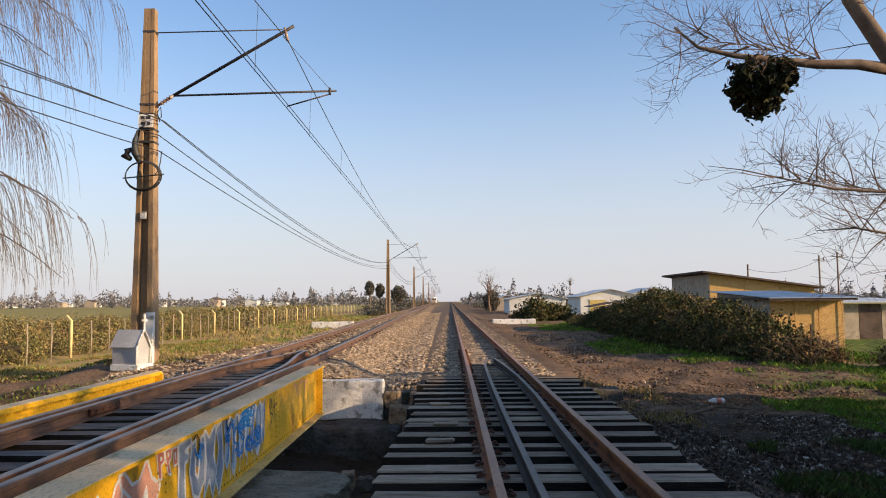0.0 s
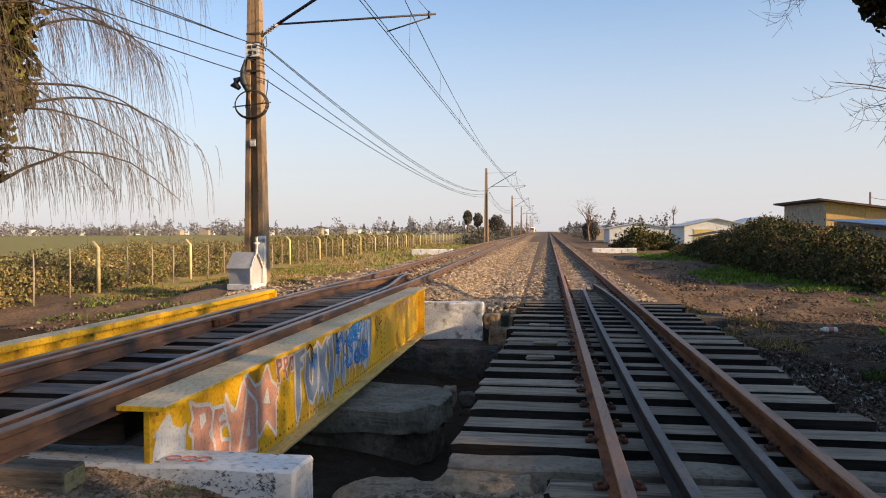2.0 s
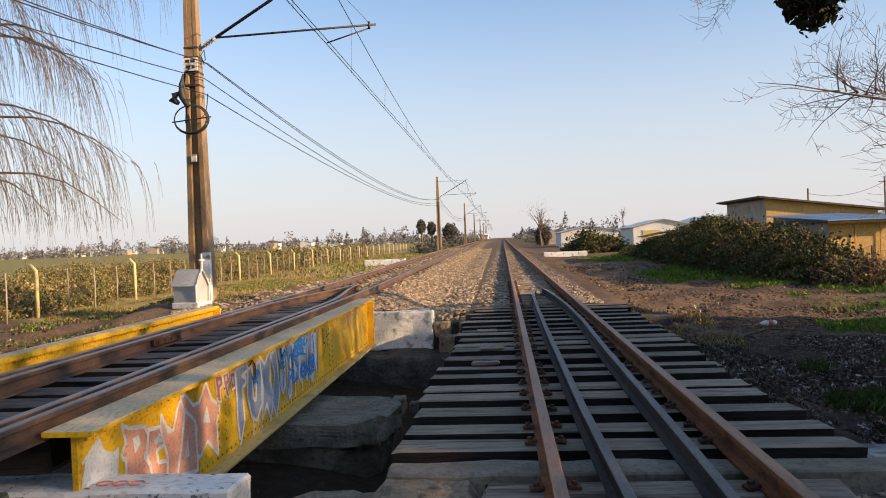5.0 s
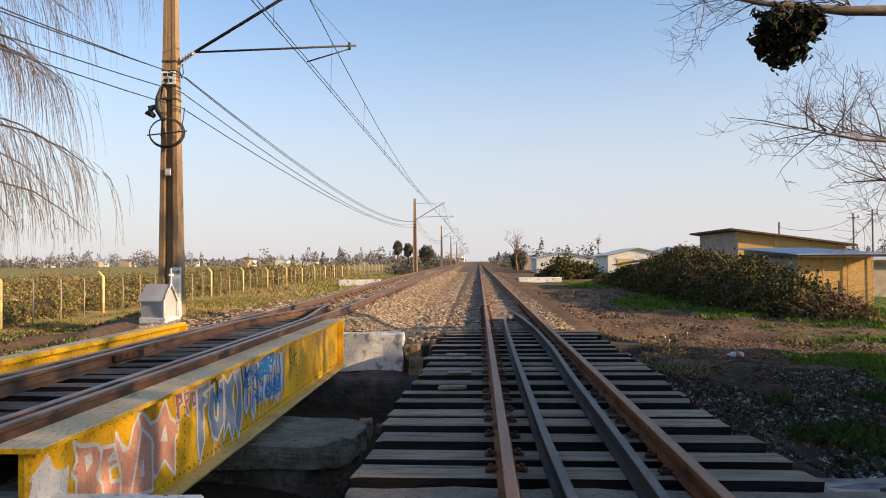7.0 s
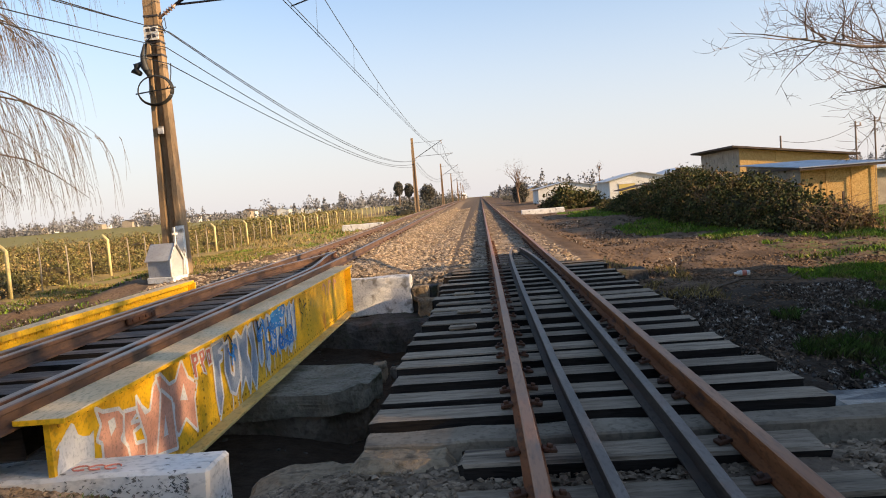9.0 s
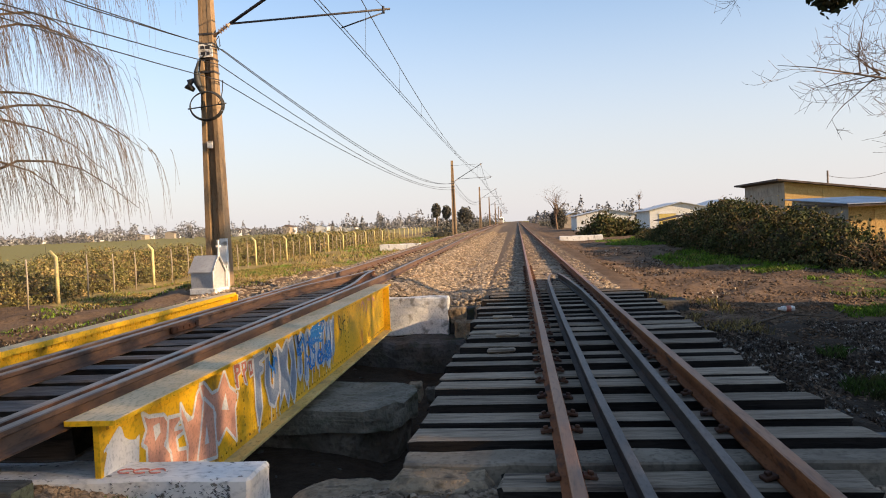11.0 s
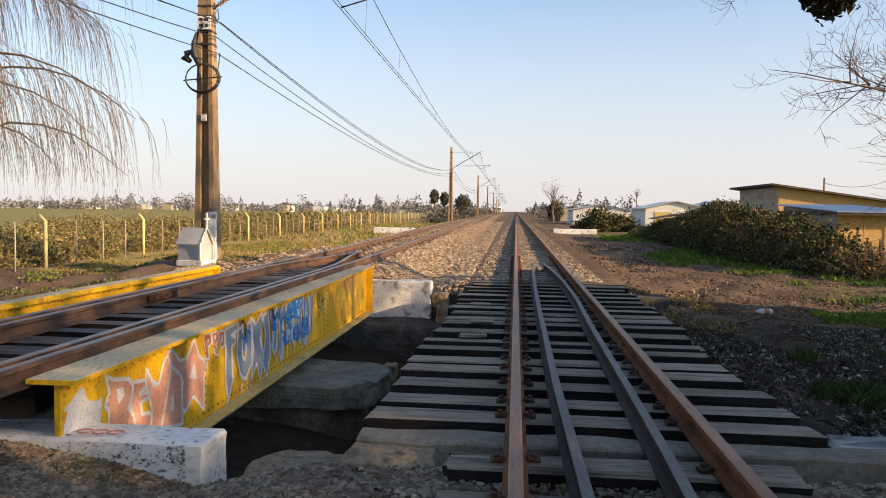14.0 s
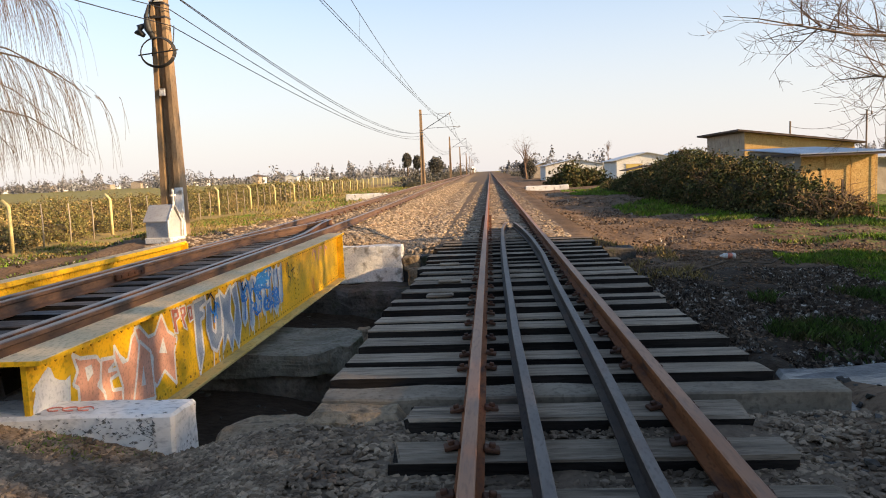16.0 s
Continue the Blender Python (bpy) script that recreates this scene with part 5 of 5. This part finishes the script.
def hedge(name, label, blobs, n, size, material, stems=40, category="bush", core=None, tips=None):
    b = thing(name, label, category, (blobs[0][0], blobs[0][1], -0.35))
    pts = sprigs(n, blobs, size, 9, 0.14)
    under(new("foliage", leaf_mesh("foliage", pts, size, material, rng, 1.5, 0.3)), b)
    if tips is not None:
        under(new("young_leaves", leaf_mesh("young_leaves", sprigs(n // 12, blobs, size * 1.1, 6, 0.04), size * 1.05, tips, rng, 1.6, 0.6)), b, "paler outer leaves")
    # Dark hull inside each dome paints the shade seen between the leaves.
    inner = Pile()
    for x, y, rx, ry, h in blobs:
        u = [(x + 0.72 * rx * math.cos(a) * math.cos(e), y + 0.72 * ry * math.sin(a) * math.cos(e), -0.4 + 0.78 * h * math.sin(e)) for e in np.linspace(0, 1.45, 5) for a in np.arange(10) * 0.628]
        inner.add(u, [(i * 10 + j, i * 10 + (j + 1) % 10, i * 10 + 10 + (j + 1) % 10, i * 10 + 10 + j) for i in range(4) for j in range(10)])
    tagged(under(new("thicket", inner.mesh("thicket", core or inner_shade)), b, "dark hull inside, painted as shade between the leaves"), kind="stuff")
    st = Pile()
    for k in range(stems):
        p = pts[rng.integers(len(pts))]
        d = np.array([rng.normal(0, 0.3), rng.normal(0, 0.3), 0.35 + rng.uniform(0, 0.3)])
        st.tube([p - d * 0.4, p + d * 0.3, p + d * 0.8 + np.array([d[0] * 0.4, d[1] * 0.4, -0.1])], [0.008, 0.006, 0.003], 3)
    ob = under(new("cane_tangle", st.mesh("cane_tangle", twig)), b)
    tagged(ob, kind="stuff")
    return b


# Hull colours, kept dark to stand for shade among the leaves.
inner_brown_shade = surface("brown_shade_hull", (0.06, 0.047, 0.02), (0.1, 0.075, 0.032), 3, 14, 0.95, 0, 0.8, 0.06)
inner_shade = surface("thicket", (0.035, 0.03, 0.014), (0.06, 0.05, 0.022), 3, 14, 0.95, 0, 0.8, 0.06)
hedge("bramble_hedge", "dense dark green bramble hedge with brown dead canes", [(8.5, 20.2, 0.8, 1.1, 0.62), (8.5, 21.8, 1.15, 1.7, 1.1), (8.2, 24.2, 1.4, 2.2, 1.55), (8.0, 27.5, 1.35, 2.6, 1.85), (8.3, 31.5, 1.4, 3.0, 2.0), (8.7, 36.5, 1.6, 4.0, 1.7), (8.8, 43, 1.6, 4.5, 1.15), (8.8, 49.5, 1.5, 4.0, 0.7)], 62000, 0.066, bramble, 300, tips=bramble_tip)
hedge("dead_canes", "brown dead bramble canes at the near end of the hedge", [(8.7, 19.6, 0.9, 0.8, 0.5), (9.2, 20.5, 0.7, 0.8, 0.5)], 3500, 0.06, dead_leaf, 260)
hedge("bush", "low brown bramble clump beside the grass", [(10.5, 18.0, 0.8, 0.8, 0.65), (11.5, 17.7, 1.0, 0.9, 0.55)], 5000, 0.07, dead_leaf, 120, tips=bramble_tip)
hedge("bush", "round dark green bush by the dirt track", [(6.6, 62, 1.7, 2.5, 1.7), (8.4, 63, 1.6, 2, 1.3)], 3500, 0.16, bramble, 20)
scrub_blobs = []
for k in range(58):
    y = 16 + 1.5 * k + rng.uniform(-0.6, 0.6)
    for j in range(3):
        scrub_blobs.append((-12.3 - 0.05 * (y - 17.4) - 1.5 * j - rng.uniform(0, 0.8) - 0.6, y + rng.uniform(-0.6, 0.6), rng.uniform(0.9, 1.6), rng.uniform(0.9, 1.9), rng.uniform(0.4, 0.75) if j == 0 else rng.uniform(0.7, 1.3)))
hedge("scrub_hedge", "wild olive-green bramble scrub behind the wire fence", scrub_blobs[:66], 90000, 0.054, scrub_leaf, 700, core=inner_brown_shade, tips=scrub_tip)
hedge("scrub_hedge", "wild brown-green scrub along the railway fence", scrub_blobs[66:], 24000, 0.12, scrub_leaf, 260, core=inner_brown_shade, tips=scrub_tip)
far_scrub = [(-9.6 - 0.01 * y + rng.uniform(-1, 1.5), y, rng.uniform(1.5, 2.5), rng.uniform(4, 7), rng.uniform(0.9, 1.6)) for y in np.arange(92, 330, 6)]
hedge("scrub_hedge", "brown thicket beside the far track", far_scrub, 9000, 0.24, far_leaf, 10)
right_scrub = [(5.0 + 0.02 * y + rng.uniform(-1, 1), y, rng.uniform(1.2, 2.5), rng.uniform(3, 6), rng.uniform(0.25, 0.7)) for y in np.arange(135, 330, 9)]
hedge("scrub_hedge", "grey-green thicket beside the far dirt road", right_scrub, 8000, 0.22, far_leaf, 10)


# ---- trees ----
def grow(pile, p, d, length, radius, depth, rnd, droop=0.0, spread_=0.6, kids=4, sides=5):
    """A limb that bends on its way, with smaller ones along it."""
    n = 5 if depth > 0 else 4
    pts, rad, q, v = [p], [radius], np.array(p, float), np.array(d, float)
    for i in range(n):
        v = v + np.array([rnd.gauss(0, 0.16), rnd.gauss(0, 0.16), rnd.gauss(0, 0.12) - droop])
        v /= np.linalg.norm(v)
        q = q + v * length / n
        pts.append(q.copy())
        rad.append(max(0.0025, radius * (1 - 0.8 * (i + 1) / n)))
    pile.tube(pts, rad, sides if depth > 1 else 3)
    if depth <= 0:
        return
    for k in range(kids):
        t = rnd.uniform(0.25, 1.0)
        i = min(n - 1, int(t * n))
        s = pts[i] + (pts[i + 1] - pts[i]) * (t * n - i)
        axis = pts[i + 1] - pts[i]
        axis = axis / np.linalg.norm(axis)
        side = np.cross(axis, np.array([rnd.gauss(0, 1), rnd.gauss(0, 1), rnd.gauss(0, 1)]))
        side /= np.linalg.norm(side) + 1e-9
        w = axis * (1 - spread_) + side * spread_ + np.array([0, 0, 0.12])
        w /= np.linalg.norm(w)
        grow(pile, s, w, length * rnd.uniform(0.4, 0.65), max(0.004, rad[i] * 0.55), depth - 1, rnd, droop, spread_, kids, sides)


rt = random.Random(21)
bare = thing("bare_tree", "leafless tree with spreading twigs carrying a dark mistletoe clump", "tree", (9.4, 13.3, -0.4))
tube_part("trunk", [(9.4, 13.3, -0.5), (8.9, 13.2, 1.2), (8.2, 13.1, 3.2), (7.3, 13.0, 5.1), (6.5, 13.0, 6.4), (5.9, 12.9, 8.0)], [0.3, 0.24, 0.2, 0.16, 0.13, 0.09], bark, bare, 10)
tube_part("limb", [(7.3, 13.0, 5.15), (6.6, 13.0, 5.27), (5.9, 13.0, 5.28), (5.2, 13.0, 5.36), (4.5, 13.0, 5.45), (3.9, 13.0, 5.6), (3.5, 13.0, 5.95)], [0.11, 0.09, 0.08, 0.06, 0.045, 0.03, 0.015], bark, bare, 7)
tube_part("limb", [(8.4, 13.1, 2.7), (7.6, 13.0, 3.05), (6.9, 13.0, 3.1), (6.0, 12.9, 3.15), (5.3, 12.9, 3.3), (4.5, 12.9, 3.48), (3.95, 12.9, 3.55)], [0.045, 0.036, 0.03, 0.023, 0.016, 0.009, 0.004], bark, bare, 7)
tube_part("limb", [(8.7, 13.2, 1.9), (7.6, 13.1, 2.3), (6.4, 13.0, 2.5), (5.7, 12.9, 2.45)], [0.04, 0.03, 0.018, 0.006], bark, bare, 6)
tube_part("limb", [(6.3, 13.0, 6.7), (5.6, 12.8, 6.9), (4.9, 12.9, 6.9), (4.1, 12.8, 7.1)], [0.06, 0.05, 0.03, 0.015], bark, bare, 7)
tw = Pile()
for a, b, n, ln in (((6.3, 13, 5.3), (3.6, 13, 5.85), 34, 1.25), ((7.0, 13, 3.1), (4.9, 12.9, 3.4), 26, 1.0), ((8.3, 13.1, 2.9), (6.6, 13, 3.1), 20, 1.4), ((8.7, 13.2, 1.9), (6.4, 13, 2.5), 16, 1.2), ((7.0, 13, 5.6), (6.0, 13, 7.8), 16, 1.5), ((5.8, 12.8, 6.9), (4.1, 12.8, 7.1), 10, 1.2)):
    for k in range(n):
        t = rt.random()
        p = np.array(a) * (1 - t) + np.array(b) * t
        d = np.array([rt.uniform(-1.0, 0.15), rt.uniform(-0.5, 0.5), rt.uniform(-0.55, 0.9)])
        grow(tw, p, d / np.linalg.norm(d), ln * rt.uniform(0.7, 1.25), 0.012, 2, rt, -0.02, 0.55, 4)
tagged(under(new("twig_crown", tw.mesh("twig_crown", twig)), bare, "fine bare twigs"), kind="stuff")
tufts = rng.normal(size=(150, 3))
tufts = tufts / np.linalg.norm(tufts, axis=1)[:, None] * (rng.uniform(0.05, 1, (150, 1)) ** 0.42) * np.array([0.55, 0.5, 0.5])
tufts[:, 2] -= 0.12 * (np.abs(tufts[:, 0]) < 0.3)
mc = np.repeat(tufts, 13, 0) + rng.normal(0, 0.05, (1950, 3))
under(new("mistletoe", leaf_mesh("mistletoe", mc + np.array([4.92, 13.0, 5.02]), 0.075, mistle_leaf, rng, 2.0)), bare, "dark round mistletoe clump")

wr_ = random.Random(5)
willow = thing("willow_tree", "leafless weeping willow with ivy-covered trunk and hanging twigs", "tree", (-11.2, 12.6, -0.4))
tube_part("trunk", [(-11.2, 12.6, -0.6), (-11.0, 12.6, 1.5), (-10.7, 12.5, 3.5), (-10.5, 12.4, 5.5), (-10.2, 12.3, 8.5)], [0.45, 0.38, 0.32, 0.26, 0.14], bark, willow, 9)
hang = Pile()
BOUGHS = []
for k in range(19):
    z0 = 2.2 + 0.34 * k
    reach = wr_.uniform(2.4, 4.0) if k < 12 else wr_.uniform(2.6, 3.9)
    y0 = 12.5 + wr_.uniform(-1.2, 1.2)
    rise = wr_.uniform(0.2, 0.9)
    pts = [np.array((-10.6 + reach * t, y0 + wr_.uniform(-0.15, 0.15) + 0.5 * t, z0 + rise * math.sin(t * 2.4) - 0.9 * t ** 2.5)) for t in np.linspace(0, 1, 8)]
    tube_part("limb", pts, np.linspace(0.036, 0.005, 8), willow_twig, willow, 5)
    BOUGHS.append(pts)
for pts in BOUGHS:
    for k in range(80):
        t = wr_.uniform(0.12, 1.0) * 6.99
        i = int(t)
        p = pts[i] + (pts[i + 1] - pts[i]) * (t - i)
        p = p + np.array([wr_.gauss(0, 0.05), wr_.gauss(0, 0.5), wr_.gauss(0, 0.03)])
        ln = min(wr_.uniform(0.5, 2.1), max(0.35, p[2] - wr_.uniform(1.2, 1.9)))
        out = wr_.uniform(0.1, 0.36)
        bend = wr_.gauss(0, 0.12)
        q = [p + np.array([out * ln * (1 - (1 - s) ** 2) * 0.9, bend * s * ln, 0.08 * s - ln * s ** 1.5]) for s in (0, 0.2, 0.45, 0.7, 1.0)]
        hang.tube(q, [0.0055, 0.005, 0.004, 0.003, 0.002], 3)
        if wr_.random() < 0.5:
            s0 = q[2]
            l2 = ln * 0.5
            hang.tube([s0, s0 + np.array([0.12 * l2, 0.1 * bend, -0.4 * l2]), s0 + np.array([0.22 * l2, 0.2 * bend, -l2])], [0.004, 0.003, 0.002], 3)
tagged(under(new("twig_curtain", hang.mesh("twig_curtain", willow_twig)), willow, "long hanging leafless twigs"), kind="stuff")
ic = rng.normal(size=(9000, 3))
ic = ic / np.linalg.norm(ic, axis=1)[:, None] * (rng.uniform(0.2, 1, (9000, 1)) ** 0.4)
ic *= (1 + 0.4 * np.array([noise.noise(Vector(q * 2.5)) for q in ic]))[:, None]
ic = ic * np.array([1.05, 1.2, 3.4]) + np.array([-10.5, 12.4, 5.6])
under(new("ivy", leaf_mesh("ivy", ic, 0.13, ivy_leaf, rng)), willow, "brown-green ivy on the trunk")

dk = rng.normal(size=(3600, 3))
dk = dk / np.linalg.norm(dk, axis=1)[:, None] * (rng.uniform(0.1, 1, (3600, 1)) ** 0.45) * np.array([0.8, 0.8, 1.0])
under(new("mistletoe", leaf_mesh("mistletoe", dk + np.array([-9.75, 12.1, 6.5]), 0.1, mistle_leaf, rng)), willow, "dark mistletoe clump")


def leafy_tree(x, y, height, radius, label, n, leaf, material, lowest=0.5, group=""):
    t = thing("tree", label, "tree", (x, y, -0.4), group)
    tube_part("trunk", [(x, y, -0.5), (x + 0.1, y, height * 0.4), (x, y, height * 0.85)], [0.05 * height, 0.035 * height, 0.012 * height], bark, t, 7)
    c = rng.normal(size=(n, 3))
    c /= np.linalg.norm(c, axis=1)[:, None]
    lobes = 1 + 0.35 * np.array([noise.noise(Vector((q[0] * 2 + x, q[1] * 2 + y, q[2] * 2))) for q in c])
    c = c * lobes[:, None] * (rng.uniform(0.15, 1, (n, 1)) ** 0.5)
    half = (height - lowest) / 2
    c = c * np.array([radius, radius, half]) + np.array([x, y, lowest + half])
    under(new("crown", leaf_mesh("crown", c, leaf, material, rng)), t)
    return t


# unseen evergreen shrubs and leafless trees, added on the bank beside the viewpoint, shade the bridge
for k, y in enumerate(np.arange(-11.3, 9.6, 2.3)):
    leafy_tree(12.0 + rt.uniform(-0.5, 0.5), y, 4.3 + rt.uniform(-0.3, 0.3), 2.1, "dense evergreen shrub in the unseen row added to shade the bridge", 2300, 0.34, bramble, -0.3, "row of shrubs")
for k, y in enumerate(np.arange(-12.3, 9.4, 2.2)):
    h = float(np.interp(y, [2, 5], [8.6, 6.5])) + rt.uniform(-0.35, 0.35)
    leafy_tree(13.2 + rt.uniform(-0.4, 0.4), y, h, 2.2, "tall thin-twigged tree in the unseen row added to shade the bridge", 9500, 0.058, twig, 2.6, "row of trees")

# ---- distance ----
leafy_tree(-27.6, 250, 8.6, 1.5, "tall dark pine beside the far fields", 1500, 0.42, far_leaf, 3.5)
leafy_tree(-24.3, 252, 7.6, 1.6, "tall dark pine beside the far fields", 1500, 0.42, far_leaf, 3.0)
leafy_tree(-18.0, 250, 6.8, 2.7, "round dark tree beside the far fields", 1900, 0.42, far_leaf, 1.0)
winter = thing("bare_tree", "leafless tree beside the dirt track far along the line", "tree", (6.0, 120, -0.4))
fp = Pile()
fp.tube([(6.0, 120, -0.5), (5.8, 120, 1.5), (5.9, 120, 2.6)], [0.22, 0.18, 0.12], 6)
for k in range(9):
    grow(fp, (5.85, 120, rt.uniform(1.4, 2.6)), np.array([rt.uniform(-0.6, 0.6), rt.uniform(-0.3, 0.3), 1.0]), rt.uniform(2.2, 3.8), 0.09, 2, rt, -0.02, 0.5, 4)
tagged(under(new("twig_crown", fp.mesh("twig_crown", twig)), winter, "bare grey limbs and twigs"), kind="stuff")
leafy_tree(6.3, 122, 3.0, 1.35, "dark shrub under the bare tree", 1600, 0.2, far_leaf, -0.3)
thin = thing("bare_tree", "thin leafless sapling behind the houses", "tree", (19.2, 122, -0.4))
fp = Pile()
fp.tube([(19.2, 122, -0.5), (19.3, 122, 3), (19.2, 122, 4.5)], [0.1, 0.07, 0.03], 5)
for k in range(7):
    grow(fp, (19.25, 122, rt.uniform(2.8, 4.4)), np.array([rt.uniform(-0.6, 0.6), 0, 1.0]), rt.uniform(0.8, 1.4), 0.05, 2, rt, 0, 0.5, 4)
tagged(under(new("twig_crown", fp.mesh("twig_crown", twig)), thin, "thin bare twigs"), kind="stuff")

woods = []
for k in range(1150):
    x = rng.uniform(-520, 330)
    y = rng.uniform(300, 620) if x < -8 else rng.uniform(280, 520)
    if -14 < x < 8:
        continue
    grove = noise.noise(Vector((x * 0.02, y * 0.01, 0)))
    h = rng.uniform(2.5, 6.0) * (1.7 if grove > 0.15 else 0.85)
    tall = rng.uniform() < 0.22
    r = h * 0.24 if tall else rng.uniform(1.6, 4.2)
    h = h * 1.15 if tall else h
    m = 90
    c = rng.normal(size=(m, 3))
    c /= np.linalg.norm(c, axis=1)[:, None]
    c = c * np.array([r, r, h * 0.52]) * rng.uniform(0.5, 1.1, (m, 1))
    if tall:
        c[:, :2] *= np.clip(1.25 - (c[:, 2:] / h + 0.5), 0.12, 1.2)
    woods.append(c + np.array([x, y, h * 0.48 - 0.3]))
tagged(new("far_woods", leaf_mesh("far_woods", np.concatenate(woods), 0.75, hazed_wood, rng, 1.3)), "hazy line of trees along the horizon", "trees", kind="stuff")
hr = random.Random(33)
for k in range(72):
    x, y = hr.uniform(-480, -40), hr.uniform(340, 600)
    w, h = hr.uniform(3, 7.5), hr.uniform(1.7, 3.4)
    gable_house(x, x + w, y, y + 6, h, h + 1.0, house_white if k % 3 else ply_grey, zinc if k % 2 else tar_edge, "small pale house on the far side of the fields")
for x, y, h in ((24.3, 62, 4.2), (31.2, 64, 5.0), (33.8, 66, 5.4), (28.8, 70, 3.1)):
    u = thing("utility_pole", "thin wooden pole carrying house wires", "pole", (x, y, -0.4), "poles behind the sheds")
    tube_part("mast", [(x, y, -0.5), (x, y, h)], 0.07, bark, u, 6)
    if h < 4.8:
        continue
    tube_part("crossarm", [(x - 0.5, y, h - 0.4), (x + 0.5, y, h - 0.4)], 0.035, bark, u, 5)
    tube_part("insulator", [(x + 0.4, y, h - 0.4), (x + 0.4, y, h - 0.15)], 0.06, porcelain, u, 5)
drops = thing("house_wires", "thin sagging wires between the poles behind the sheds", "cables", (24.3, 62, 3.8))
tube_part("wire", sag((24.3, 62, 3.8), (31.2, 64, 4.6), 0.6), 0.02, wire_mat, drops, 3)
tube_part("wire", sag((31.2, 64, 4.6), (33.8, 66, 5.0), 0.3), 0.02, wire_mat, drops, 3)
tube_part("wire", sag((33.8, 66, 5.0), (44, 70, 5.0), 0.8), 0.02, wire_mat, drops, 3)

# neighbouring shack at the end of the hedge
shack = thing("shack", "grey board shack with patched walls behind the shed", "shed", (15.6, 28, -0.35))
for k in range(4):
    wall_quad("board", (14.2 + k * 0.9, 30.5), (14.2 + (k + 1) * 0.9 - 0.02, 30.5), -0.4, 1.1, 1.1, 0.05, ply_grey if k % 2 else tar_edge, shack)
slab("roof", [(14.0, 30.1, 1.2), (18, 30.1, 1.2), (18, 33, 1.35), (14.0, 33, 1.35)], 0.05, zinc, shack)

# ---- small things ----
bottle = thing("plastic_bottle", "empty crushed plastic bottle with a red and white label", "bottle", (4.42, 14.15, -0.45))
bz = float(ground_height(4.42, 14.15)) + 0.075
tube_part("body", [(4.27, 14.15, bz), (4.3, 14.15, bz), (4.33, 14.15, bz), (4.37, 14.14, bz), (4.52, 14.13, bz), (4.54, 14.13, bz)], [0.02, 0.022, 0.042, 0.05, 0.05, 0.038], whitewash, bottle, 10)
tube_part("label", [(4.4, 14.138, bz), (4.48, 14.133, bz)], 0.052, spray_red, bottle, 10)
stick = Pile()
stick.tube([(3.3, 12.9, float(ground_height(3.3, 12.9)) + 0.04), (3.7, 13.3, float(ground_height(3.7, 13.3)) + 0.05), (4.2, 13.5, float(ground_height(4.2, 13.5)) + 0.1), (4.9, 13.4, float(ground_height(4.9, 13.4)) + 0.06), (5.2, 13.7, float(ground_height(5.2, 13.7)) + 0.12)], [0.022, 0.02, 0.016, 0.013, 0.008], 6)
tagged(new("fallen_branch", stick.mesh("fallen_branch", willow_twig, True)), "bent fallen branch lying on the bank", "branch")
for x, y in ((-0.45, 8.6), (-0.4, 9.7), (-0.5, 11.4)):
    p = rough_box((x - 0.16, y - 0.05, -0.138), (x + 0.14, y + 0.07, -0.105), 2, 0.02, x + y)
    solo("wood_scrap", p, sleeper_wood, "loose weathered wood scrap on the sleepers", "wood scrap")

train = thing("train", "distant pale train front with a headlight on the line", "train", (-10.6, 470, 0.2))
part("body", box((-12.0, 470, 0.5), (-9.2, 480, 3.9), 0.3), house_white, train)
part("windscreen", box((-11.7, 469.9, 2.3), (-9.5, 469.98, 3.3)), glass_dark, train)
lamp = surface("headlight", (0.9, 0.88, 0.8), (0.95, 0.92, 0.86), 2, 9, 0.4, 0, 0.0)
lamp.node_tree.nodes["Principled BSDF"].inputs["Emission Color"].default_value = (1, 0.95, 0.85, 1)
lamp.node_tree.nodes["Principled BSDF"].inputs["Emission Strength"].default_value = 3.0
part("headlight", box((-11.2, 469.7, 3.4), (-10.0, 469.88, 4.3), 0.1), lamp, train)
